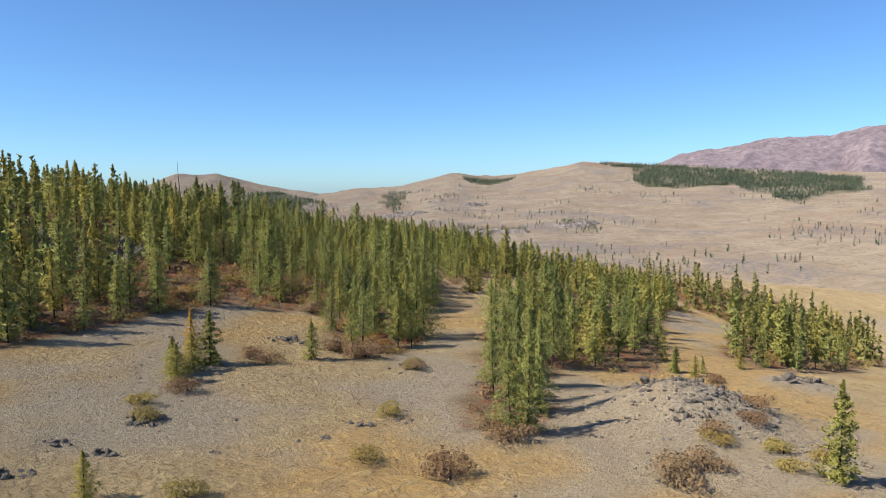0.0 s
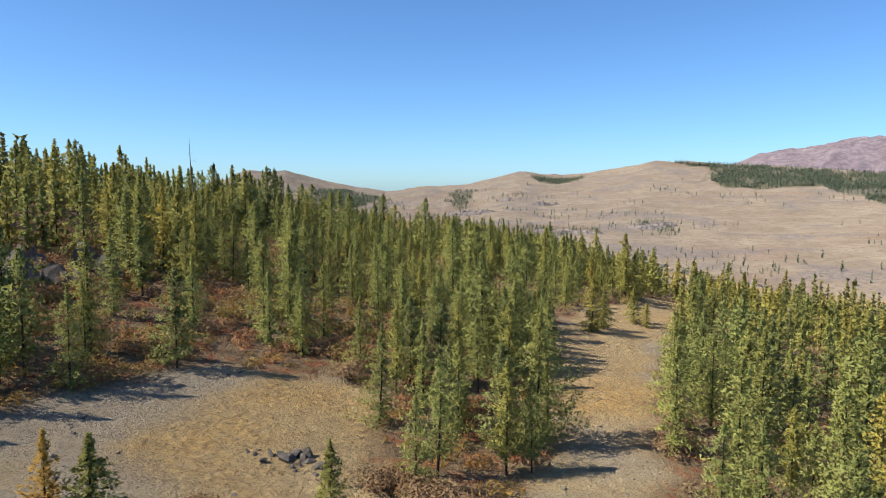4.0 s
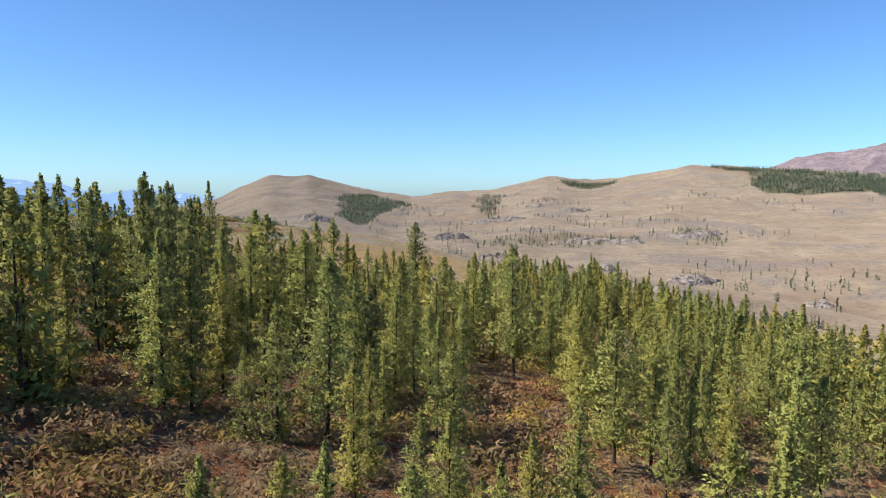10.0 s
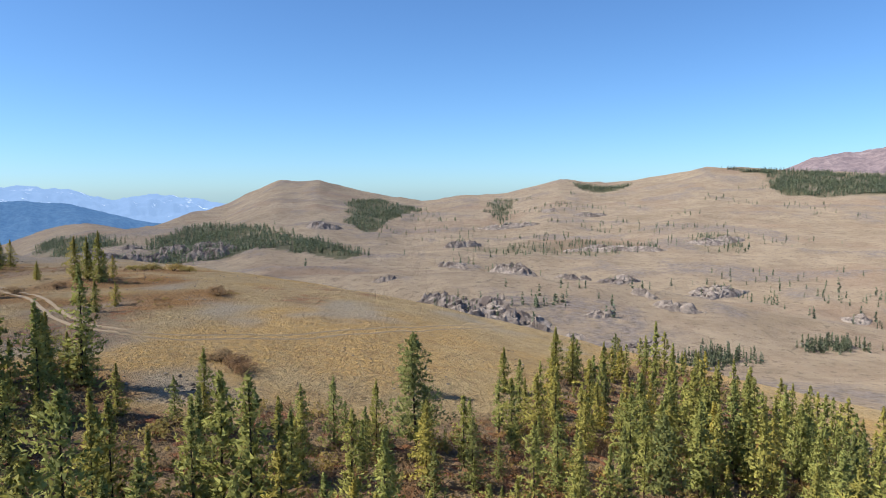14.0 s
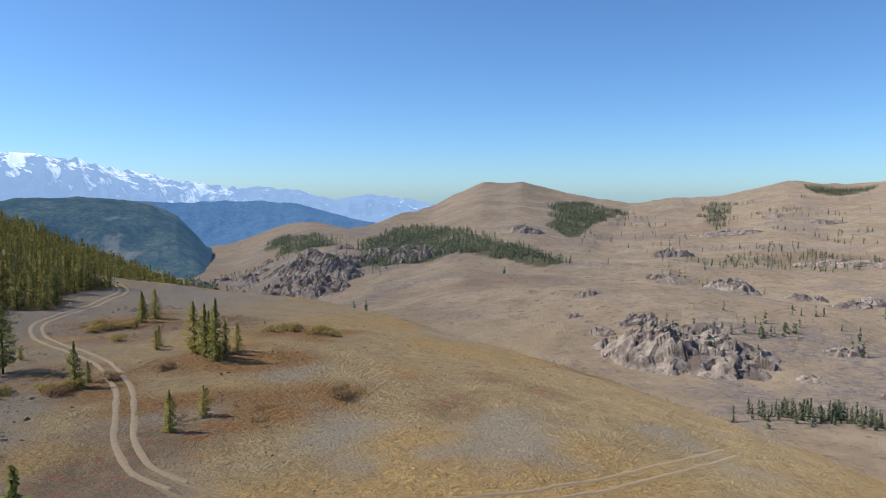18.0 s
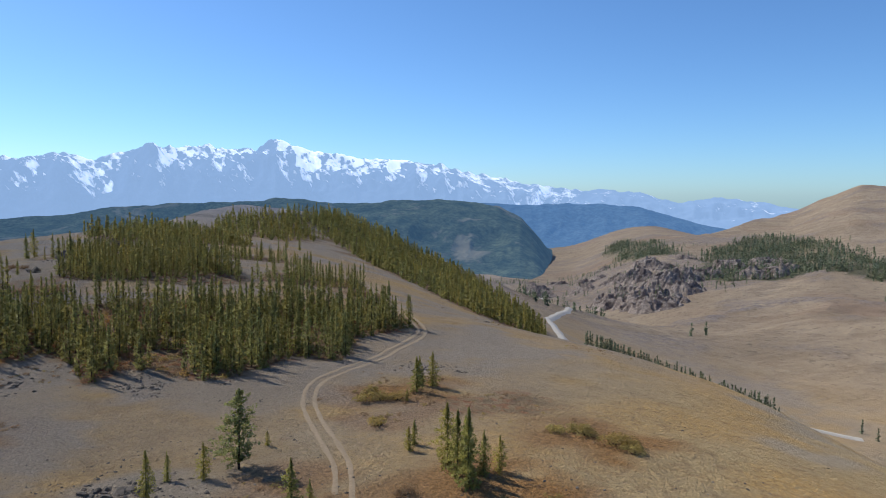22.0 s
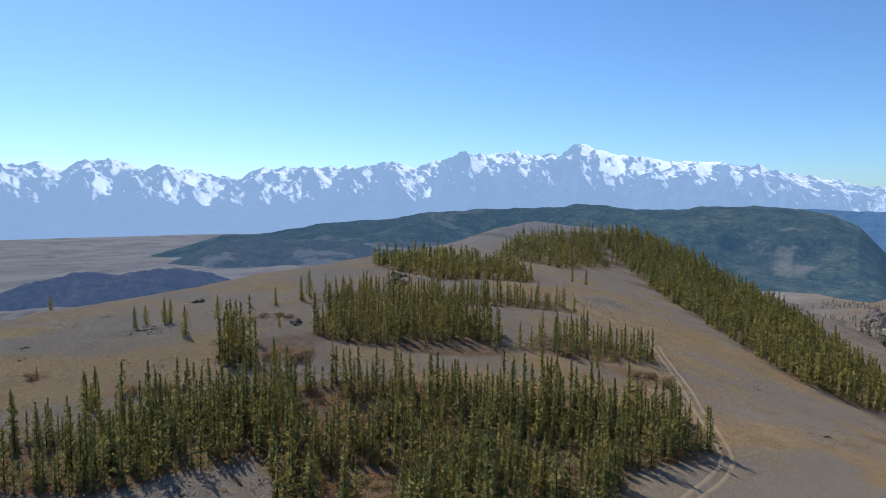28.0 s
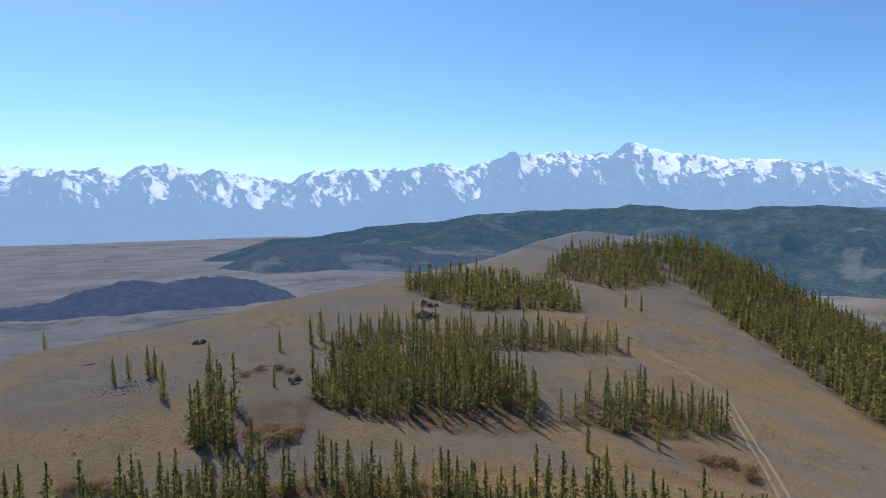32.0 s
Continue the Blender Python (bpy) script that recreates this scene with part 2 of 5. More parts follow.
ROAD = plain_material("pale_gravel_road", (0.36, 0.335, 0.3), (0.48, 0.45, 0.41), 0.6, 0.95, 0.2, 0.03)
SNOW = snow_material()


# ---- shapes of the land ----
rng = np.random.default_rng(7)
TABLE = rng.random((256, 256))


def value_noise(x, y, seed=0):
    x, y = np.asarray(x, float) + seed * 37.7, np.asarray(y, float) + seed * 91.3
    xi, yi = np.floor(x).astype(int), np.floor(y).astype(int)
    fx, fy = x - xi, y - yi
    fx, fy = fx * fx * (3 - 2 * fx), fy * fy * (3 - 2 * fy)
    g = lambda a, b: TABLE[a & 255, b & 255]
    return (g(xi, yi) * (1 - fx) + g(xi + 1, yi) * fx) * (1 - fy) + (g(xi, yi + 1) * (1 - fx) + g(xi + 1, yi + 1) * fx) * fy


def fbm(x, y, size, octaves=4, seed=0, gain=0.5):
    total, amp, norm = 0.0, 1.0, 0.0
    for o in range(octaves):
        total = total + amp * (value_noise(x / size * 2**o, y / size * 2**o, seed + o) - 0.5)
        norm += amp
        amp *= gain
    return total / norm * 2


def ridged(x, y, size, octaves=4, seed=0):
    total, amp, norm = 0.0, 1.0, 0.0
    for o in range(octaves):
        total = total + amp * (1 - np.abs(2 * value_noise(x / size * 2**o, y / size * 2**o, seed + o) - 1))
        norm += amp
        amp *= 0.5
    return total / norm


def blocks(x, y, size, seed=0):
    """Tilted, stepped facets like broken bedrock, about -0.5 to 0.5."""
    x, y = np.asarray(x, float) / size, np.asarray(y, float) / size
    xi, yi = np.floor(x).astype(int), np.floor(y).astype(int)
    best, out = np.full(x.shape, 9.0), np.zeros(x.shape)
    g = lambda a, b, k: TABLE[(a + 17 * k + seed * 29) & 255, (b + 53 * k + seed * 13) & 255]
    for dx in (-1, 0, 1):
        for dy in (-1, 0, 1):
            a, b = xi + dx, yi + dy
            ox, oy = x - a - g(a, b, 0), y - b - g(a, b, 1)
            d = ox * ox + oy * oy
            z = g(a, b, 2) - 0.5 + 0.8 * ((g(a, b, 3) - 0.5) * ox + (g(a, b, 4) - 0.5) * oy)
            out, best = np.where(d < best, z, out), np.minimum(d, best)
    return out


def ramp(v, a, b):
    s = np.clip((np.asarray(v, float) - a) / (b - a), 0, 1)
    return s * s * (3 - 2 * s)


# Round landforms: x, y and height, with one radius for each list.
BASE_LEVEL = -14.0
WIDE_HILLS = (1300, [
    (-2400, 3875, 18.3), (2400, 2750, 17.9), (3600, 3875, 57.2), (1200, 5000, 45.9), (-4800, 500, -140.1), (4800, 1625, 30.4),
    (2400, 3875, 28.3), (-3600, -4000, -61.2), (-2400, 5000, 1.5), (1200, -4000, -42.4), (3600, 2750, 34.3), (4800, 5000, 39.7),
    (3600, -625, 44.7), (4800, -1750, 1.6), (4800, -625, 10.6), (-2400, 2750, -123.6), (4800, 500, 20.1), (-4800, -1750, -92.6),
    (-2400, -4000, -90.7), (3600, 5000, 42.9), (3600, -2875, -1.8), (0, 5000, 100.1),])
MIDDLE_HILLS = (430, [
    (-720, 1320, -94.9), (720, 960, -52.4), (-1800, 240, -15.4), (1440, 960, 23.2), (360, -840, -11.0), (720, -1200, 3.3),
    (360, 1680, 4.6), (-1440, -840, -20.8), (-720, 1680, 17.4), (-1800, 1680, -50.2), (720, 1320, -39.2), (1440, 1680, -33.7),
    (-1440, -120, -79.2), (1440, 2400, -47.2), (0, -1200, 13.6), (-720, -1200, -8.1), (-1800, 960, -83.1), (1080, 1680, -40.7),
    (720, 2400, 15.2), (1080, 960, -8.7),])
FAR_HILLS = (230, [
    (800, 1500, -8.9), (-1000, 1900, 0.1), (-400, 2100, 10.6), (1800, 1500, 5.5), (0, 1900, -8.0), (-400, 1500, 55.8),
    (-400, 1900, -15.2), (800, 3100, 24.3), (1200, 1500, -28.0), (1000, 2700, 59.8), (600, 1500, 7.6), (1600, 1700, -2.0),
    (-200, 1700, -39.8), (-800, 1900, 3.6), (-1200, 1700, -30.0), (-1000, 2300, 24.3), (-600, 1700, 10.5), (-800, 1500, -14.9),
    (1200, 1900, 14.3), (1800, 1700, -8.2), (1600, 1500, 3.2), (200, 1900, -3.1), (-1000, 1700, -25.4), (-600, 3100, 53.0),])
SPUR_FORMS = (130, [
    (-178, 649, -8.3), (249, 51, -13.5), (164, 478, -42.0), (-520, 478, 47.1), (335, -35, 0.5), (-93, 820, 11.4),
    (-435, 820, -51.1), (-93, 564, -38.2), (420, 307, -31.9), (-264, 307, 31.3), (420, 649, -47.1), (420, -120, -17.4),
    (164, 820, -36.6), (78, 649, 15.7), (-349, -120, 13.2), (-520, 136, 9.5), (-7, -120, 0.2), (-93, 393, -14.4),
    (-264, -35, 10.1), (-349, 649, -21.5), (-520, 649, 24.0), (335, 478, -0.6), (335, 820, 0.6), (-435, 307, -2.8),])
KNOLLS = (42, [
    (71, 183, -1.5), (-134, 183, 0.9), (42, 340, 6.2), (-105, 105, 3.3), (100, 0, 1.2), (-134, 340, 4.3),
    (-251, 157, -1.5), (100, 131, -9.1), (-17, 340, 0.5), (-75, 131, 12.6), (-17, 262, 9.3), (42, 262, 1.2),
    (-222, 340, 3.5), (-134, 0, 9.4), (-75, 314, 14.8), (-46, 78, 2.2), (-163, 262, 9.6), (100, 235, 7.9),
    (-17, 209, 7.7), (-192, 78, 8.2), (42, 131, 6.7), (-75, 235, 6.6), (-192, 183, 3.5), (12, 0, 3.9),])


# The distance: degrees to the left of +y from the spur, how far off the skyline lies, and its level.
SKYLINE = [(-63.7, 2507, 22), (-48.4, 2466, 31), (-40.9, 2448, 40), (-35.6, 2436, 45), (-30.9, 2426, 63), (-26.7, 2418, 73), (-20.5, 2408, 89), (-15.2, 2400, 49), (-12.9, 2397, 40), (-9.2, 2393, 51), (-5.1, 2389, 8), (-1.3, 2386, -1), (2.2, 2433, -19), (4.5, 2432, -3), (7.7, 2431, 25), (10.6, 2430, 58), (12.0, 2430, 49), (13.8, 2430, 52), (16.1, 2430, 12), (17.9, 2431, -29), (22, 1900, -62), (25, 1600, -72), (28, 1500, -88), (31, 1500, -125), (34, 1500, -165), (45, 1500, -178)]
# Where the spur ends and the distance begins: degrees, distance from the spur's middle, level of the land below.
SKIRT = [(-60, 520, -80), (-30, 520, -92), (-12, 470, -88), (0, 450, -82), (14, 440, -80), (22, 460, -92), (30, 520, -115), (36, 520, -128), (45, 470, -132),
         (55, 520, -130), (61, 520, -125), (66, 430, -118), (71, 350, -100), (78, 275, -82), (88, 225, -80), (100, 205, -85), (120, 200, -80), (150, 260, -60)]


# The meadow's brow, past which the slope falls faster: places along x and their y.
BROW = ((-120, -60, -20, 10, 35, 60, 90), (312, 300, 285, 262, 244, 226, 205))


def round_forms(x, y):
    z = np.full(np.broadcast(x, y).shape, BASE_LEVEL)
    for radius, forms in (WIDE_HILLS, MIDDLE_HILLS, FAR_HILLS, SPUR_FORMS, KNOLLS):
        for a, b, h in forms:
            z = z + h * np.exp(-((x - a) ** 2 + (y - b) ** 2) / (2 * radius * radius))
    return z


def level(x, y):
    x, y = np.asarray(x, float), np.asarray(y, float)
    az, d = np.degrees(np.arctan2(-(x + 40), y - 205)), np.hypot(x + 40, y - 205)
    edge, floor = (np.interp(az, [s[0] for s in SKIRT], [s[k] for s in SKIRT]) for k in (1, 2))
    reach, top = (np.interp(az, [s[0] for s in SKYLINE], [s[k] for s in SKYLINE]) for k in (1, 2))
    u = np.clip((d - edge) / (reach - edge), 0, 1)
    rise = floor + (top - floor) * u ** 1.75 - np.clip(d - reach, 0, None) * 0.09 * ramp(az, 30, 20)
    plain = floor - 70 * ramp(d, edge + 200, 2600)
    west = ramp(az, 30, 44)
    beyond = rise * (1 - west) + plain * west
    blend = ramp(d, edge, edge + np.where(az > 50, 190, 260)) * ramp(np.abs(az), 178, 150)
    brow = y - np.interp(x, BROW[0], BROW[1])
    mound = 2.9 * np.exp(-((x - 24.5) ** 2 / 40 + (y - 50.5) ** 2 / 18)) + 0.8 * np.exp(-((x - 43.5) ** 2 + (y - 63) ** 2) / 22)
    fall = 13 * ramp(brow, -8, 46) * ramp(brow, 240, 90) * ramp(x, -75, 10)
    return round_forms(x, y) * (1 - blend) + beyond * blend - fall + mound


def relief(x, y):
    away = np.hypot(x + 90, y - 200)
    far = ramp(away, 300, 520)
    small = 0.55 * fbm(x, y, 16, 3, 3) + 0.22 * fbm(x, y, 4.5, 3, 9)
    large = far * (14 * (ridged(x, y, 150, 5, 5) - 0.55) * ramp(x, -1300, -500) + 3.0 * (ridged(x, y, 62, 4, 14) - 0.5) * ramp(x, -1300, -500) + 16 * (ridged(x, y, 520, 4, 8) - 0.6) * ramp(away, 600, 1100) * ramp(away, 2600, 1800))
    return small * (1 - 0.6 * far) + large


def ground_at(x, y):
    return level(x, y) + relief(x, y)


def inside(px, py, ring):
    """Which of the points lie in a ring of corners."""
    px, py = np.asarray(px, float), np.asarray(py, float)
    hit = np.zeros(px.shape, bool)
    for (ax, ay), (bx, by) in zip(ring, ring[1:] + ring[:1]):
        if ay != by:
            hit ^= ((ay > py) != (by > py)) & (px < (bx - ax) * (py - ay) / (by - ay) + ax)
    return hit


# Woods in plan: ring, spacing of the trees, least and most height.
WOODS = {
    "slope": ([(-110, 70), (-43, 55), (-28, 60), (-23, 66), (-19, 74), (-16, 79), (-5, 83), (-1, 65), (4, 66), (9, 80), (12, 92), (18, 108), (34, 140),
               (46, 165), (52, 178), (42, 184), (30, 191), (22, 194), (10, 190), (-1, 192), (-9, 185), (-20, 186), (-22, 180), (-28, 180), (-33, 184),
               (-41, 184), (-70, 186), (-110, 180), (-125, 120)], 2.85, 4.8, 8.8),
    "strip": ([(8.5, 43), (13, 46), (16, 57), (21, 65), (27, 64), (33, 72), (36, 80), (56, 122), (75, 150), (70, 170), (50, 168), (41, 149), (27, 111),
               (18.5, 89), (13.5, 75), (10.5, 58), (7, 48)], 3.3, 4.5, 7.5),
    "edge": ([(43, 72), (52, 72), (75, 92), (118, 150), (110, 190), (80, 195), (80, 135), (66, 112), (50, 90), (43, 80)], 3.8, 4.5, 7.5),
    "corner": ([(-2, 190), (4, 203), (8, 213), (16, 222), (23, 233), (29, 230), (34, 212), (46, 182), (30, 185)], 2.8, 4.0, 6.0),
    "front": ([(-145, 183), (-133, 184), (-127, 197), (-130, 219), (-113, 217), (-117, 224), (-105, 229), (-103, 234), (-107, 246), (-99, 249),
               (-110, 260), (-113, 277), (-124, 282), (-131, 267), (-140, 250), (-150, 235), (-152, 201), (-146, 192)], 1.62, 3.4, 7.6),
    "oval": ([(-176, 233), (-168, 239), (-162, 245), (-158, 252), (-154, 260), (-159, 268), (-171, 271), (-183, 269), (-197, 269), (-205, 248), (-191, 238)], 1.65, 3.4, 7.0),
    "band": ([(-209, 239), (-214, 258), (-202, 274), (-204, 308), (-205, 313), (-218, 314), (-220, 280), (-230, 253)], 2.5, 4.0, 6.5),
    "upper": ([(-291, 279), (-251, 289), (-253, 326), (-291, 338), (-324, 315), (-312, 284)], 2.8, 4.0, 7.0),
    "crest": ([(-334, 352), (-313, 372), (-345, 425), (-430, 462), (-420, 410), (-370, 370)], 4.2, 5.0, 8.5),
    "flank": ([(-430, 465), (-345, 430), (-186, 367), (-172, 380), (-190, 425), (-250, 490), (-350, 545), (-460, 520)], 3.4, 5.5, 8.5),
    "low": ([(-159, 269), (-156, 276), (-153, 279), (-153, 287), (-158, 302), (-169, 308), (-172, 285)], 2.4, 4.0, 6.5),
    "clump": ([(-165, 215), (-161, 221), (-178, 222), (-184, 216)], 2.2, 5.0, 9.0),
}

# Woods of the far slopes: ring, spacing, least and most height, share that stands.
FAR_WOODS = [
    ([(824, 2409), (911, 2295), (786, 1898), (870, 1834), (1028, 1833), (991, 1590), (938, 1423), (1138, 1598), (1233, 1607), (1454, 1897), (1381, 2100), (1194, 2235), (1048, 2340)], 7.4, 8, 12, 1.0),
    ([(370, 2480), (544, 2402), (458, 2215), (370, 2282)], 8.7, 6.4, 9.75, 0.95),
    ([(-295, 2001), (-271, 2353), (-106, 2119), (-156, 1687), (-156, 1384), (-217, 1513)], 8.1, 6.4, 9.75, 0.9),
    ([(-443, 1103), (-566, 1460), (-569, 1623), (-505, 1663), (-313, 1323), (-181, 1149), (-120, 1038), (-142, 999), (-283, 1094), (-310, 1057), (-370, 1026)], 7.0, 5, 11, 0.85),
    ([(-1071, 1896), (-1078, 2003), (-726, 1574), (-566, 1318), (-679, 1363), (-858, 1574)], 8.5, 7, 11, 0.85),
    ([(-330, 595), (-290, 625), (-320, 690), (-420, 760), (-440, 700)], 6.5, 6, 9, 0.8),
    ([(-14, 1150), (183, 1252), (283, 1190), (254, 1083), (75, 1039)], 8.1, 4.800000000000001, 7.5, 0.45),
    ([(342, 1214), (449, 1291), (385, 1103), (321, 1076)], 7.4, 4.800000000000001, 7.5, 0.6),
    ([(93, 2231), (156, 2174), (89, 1625), (71, 1742)], 7.4, 6.4, 9.0, 0.7),
    ([(40, 590), (68, 578), (62, 600), (30, 604)], 4.5, 4, 7, 0.8),
]
# The rocky flank of the hill across the valley.
ROCKY = [(-392, 905), (-476, 920), (-645, 1033), (-760, 1160), (-900, 1330), (-840, 1420), (-640, 1330), (-480, 1250), (-343, 1250), (-285, 1085), (-314, 985)]
# Open glades in the woods: place and radius.
GLADES = [(-25, 174, 5), (-29, 181, 4), (-32, 95, 6), (-29, 88.5, 4), (-27, 84, 3.4), (-20, 129, 3), (-11, 134, 2.5), (16, 138, 3), (11, 125, 3), (-6, 87, 3), (-18, 83, 3), (-17, 121, 8.5), (-1, 143, 4.5), (12, 171, 5), (10, 162, 3), (-5.5, 93, 3.2), (-20, 113, 3.5), (8, 128, 3), (10, 112, 4.6), (12, 119, 3.6), (15, 100, 3.0), (25, 112, 2.6), (16, 161, 4.2), (14, 168, 3.6), (-17, 94, 5), (-12, 99.5, 2.2),
          (-25, 148, 3), (-0.5, 136, 4.2), (-0.3, 130.5, 3), (15, 158.5, 2.6), (14.5, 177, 3)]
# The open lane between the wood and the strip of trees.
LANE = [(37, 142), (27, 128), (20, 122), (15.5, 112), (12, 104), (11, 96), (9.5, 88), (7.5, 80), (14, 80), (21, 98), (26, 109), (29.5, 116), (42, 147)]
# Bare gravelly rises: place and radius.
RUBBLE = [(26, 50, 8), (28.5, 53.5, 5), (43, 63, 4), (-68, 206, 9), (-75, 209, 6), (-58, 201, 5), (-121, 206, 7), (-108, 223, 5), (-146, 186, 6), (-205, 247, 9), (-200, 204, 8), (-89, 257, 6), (-27, 187, 5)]
# Brown litter round the meadow's trees and shrubs: place and radius.
HALOS = [(-46, 212, 4.2), (-42, 216, 4), (-37, 225, 2.6), (-62, 216, 4), (-68, 218, 3.6), (-54.5, 231, 4.2), (-50, 234, 3), (-81, 245, 4.5), (-103, 201, 5), (-101, 195.5, 4.5), (-104, 205, 3.5),
         (-86.5, 242.5, 3.6), (-83, 253, 3.4), (-76, 238, 3.2), (-65, 209, 3), (-55, 250, 5), (-112, 188, 6), (-162, 227, 5), (-158, 203, 4), (-143, 290, 4), (-197, 228, 4), (-109, 200, 4), (-36, 184, 4)]


def spaced(lo, hi, near, mid_lo, mid_hi, mid, limit=4950.0, growth=1.03):
    line = list(np.arange(lo, hi, near))
    for sign, inner, outer in ((1, hi, mid_hi), (-1, lo, mid_lo)):
        at, step, extra = inner, near, []
        while sign * (outer - at) > 0:
            step = min(step * 1.15, mid)
            extra.append(at)
            at += sign * step
        while abs(at) < limit:
            step *= growth
            extra.append(at)
            at += sign * step
        extra.append(sign * limit)
        line = line + extra if sign > 0 else extra[::-1] + line
    return np.unique(np.round(line, 3))


def mesh_from(name, verts, faces, smooth=True, normals=None, **floats):
    me = bpy.data.meshes.new(name)
    verts, faces = np.asarray(verts, np.float32), np.asarray(faces, np.int32)
    k = faces.shape[1]
    me.vertices.add(len(verts))
    me.vertices.foreach_set("co", verts.ravel())
    me.loops.add(faces.size)
    me.loops.foreach_set("vertex_index", faces.ravel())
    me.polygons.add(len(faces))
    me.polygons.foreach_set("loop_start", np.arange(0, faces.size, k, dtype=np.int32))
    me.polygons.foreach_set("use_smooth", np.full(len(faces), smooth))
    for key, values in floats.items():
        layer = me.attributes.new(key, "FLOAT", "POINT")
        layer.data.foreach_set("value", np.asarray(values, np.float32).ravel())
    me.update()
    if normals is not None:
        me.normals_split_custom_set_from_vertices(np.asarray(normals, np.float32))
    return me


def grid_faces(nu, nv):
    i = (np.arange(nu - 1)[:, None] * nv + np.arange(nv - 1)[None]).ravel()
    return np.stack([i, i + nv, i + nv + 1, i + 1], 1)


SHEET = []


def sheet_at(x, y):
    """The level of the ground sheet as it is built."""
    xs, ys, gz = SHEET
    i, j = min(max(int(np.searchsorted(xs, x)) - 1, 0), len(xs) - 2), min(max(int(np.searchsorted(ys, y)) - 1, 0), len(ys) - 2)
    u, v = (x - xs[i]) / (xs[i + 1] - xs[i]), (y - ys[j]) / (ys[j + 1] - ys[j])
    return float(gz[i, j] * (1 - u) * (1 - v) + gz[i + 1, j] * u * (1 - v) + gz[i, j + 1] * (1 - u) * v + gz[i + 1, j + 1] * u * v)


def make_ground():
    xs, ys = spaced(-300, 90, 2.0, -760, 520, 10), spaced(20, 340, 2.0, -160, 1000, 10)
    gx, gy = np.meshgrid(xs, ys, indexing="ij")
    gz = ground_at(gx, gy)
    SHEET.extend((xs, ys, gz))
    away = np.hypot(gx + 90, gy - 200)
    brow = gy - np.interp(gx, BROW[0], BROW[1])
    far = np.maximum(ramp(away, 260, 480), ramp(brow, 12, 75) * ramp(gx, -110, -60))
    litter = np.zeros(gx.shape)
    for ring, *_ in WOODS.values():
        litter = np.maximum(litter, inside(gx + 1.5 * fbm(gx, gy, 6, 2, 21), gy + 1.5 * fbm(gx, gy, 6, 2, 22), ring))
    for ring, *_, share in FAR_WOODS:
        litter = np.maximum(litter, (0.85 if share > 0.8 else 0.25) * (0.5 + 0.5 * ramp(fbm(gx, gy, 90, 3, 63), -0.35, 0.05)) * inside(gx + 14 * fbm(gx, gy, 60, 3, 23), gy + 14 * fbm(gx, gy, 60, 3, 24), ring))
    litter = litter * (1 - 0.97 * inside(gx + 1.5 * fbm(gx, gy, 6, 2, 25), gy, LANE))
    for hx, hy, q in GLADES:
        if hx > 5:
            litter = litter * (1 - 0.8 * ramp(np.hypot(gx - hx, gy - hy) / q + 0.5 * fbm(gx, gy, 5, 2, 26), 1.25, 0.75))
    litter = np.maximum(litter, 0.75 * ramp(fbm(gx, gy, 26, 4, 31), 0.38, 0.55) * (1 - far))
    gravel = ramp(fbm(gx, gy, 26, 4, 41) + 0.35 * fbm(gx, gy, 5, 3, 44), 0.1, 0.36)
    gravel = gravel * (1 - 0.15 * ramp(gy, 100, 70))
    rocky = ramp(ridged(gx, gy, 150, 5, 5) + 0.3 * fbm(gx, gy, 60, 3, 47), 0.72, 0.86)
    rocky = np.maximum(rocky, 0.9 * inside(gx + 50 * fbm(gx, gy, 90, 3, 48), gy + 50 * fbm(gx, gy, 90, 3, 49), ROCKY))
    hillside = ramp(fbm(gx, gy, 21, 4, 43, 0.6), -0.1, 0.2)
    gravel = np.maximum(gravel, 0.85 * hillside * ramp(gx, -50, -95)) * (1 - far) + rocky * far
    gold = ramp(fbm(gx, gy, 22, 5, 51, 0.65), -0.12, 0.22) * (1 - far) * ramp(gx, 110, 60)
    lane = inside(gx + 2 * fbm(gx, gy, 7, 2, 28), gy, LANE)
    gravel, gold = gravel * (1 - 0.85 * lane), np.maximum(gold, 0.4 * lane)
    bare = np.zeros(gx.shape)
    for hx, hy, q in RUBBLE:
        bare = np.maximum(bare, ramp(np.hypot(gx - hx, gy - hy) / q + 0.7 * fbm(gx, gy, 6, 3, 29), 1.2, 0.7))
    gravel = np.maximum(np.maximum(gravel, 0.3 * ramp(gx, -55, -85) * (1 - far) * ramp(fbm(gx, gy, 18, 4, 46), -0.35, 0.15)), bare)
    rust = np.zeros(gx.shape)
    for hx, hy, q in HALOS:
        rust = np.maximum(rust, ramp(np.hypot(gx - hx, gy - hy) / (1.5 * q) + 0.9 * fbm(gx, gy, 5, 3, 27), 1.25, 0.65))
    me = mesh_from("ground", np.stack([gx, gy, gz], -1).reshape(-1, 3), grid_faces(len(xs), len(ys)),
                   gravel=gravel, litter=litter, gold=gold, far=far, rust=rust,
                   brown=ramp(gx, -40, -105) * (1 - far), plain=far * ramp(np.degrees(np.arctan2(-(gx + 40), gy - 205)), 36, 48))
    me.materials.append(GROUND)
    return tagged(new("ground", me), "dry tan steppe ground with gravel and forest litter", "ground", kind="structure")


make_ground()


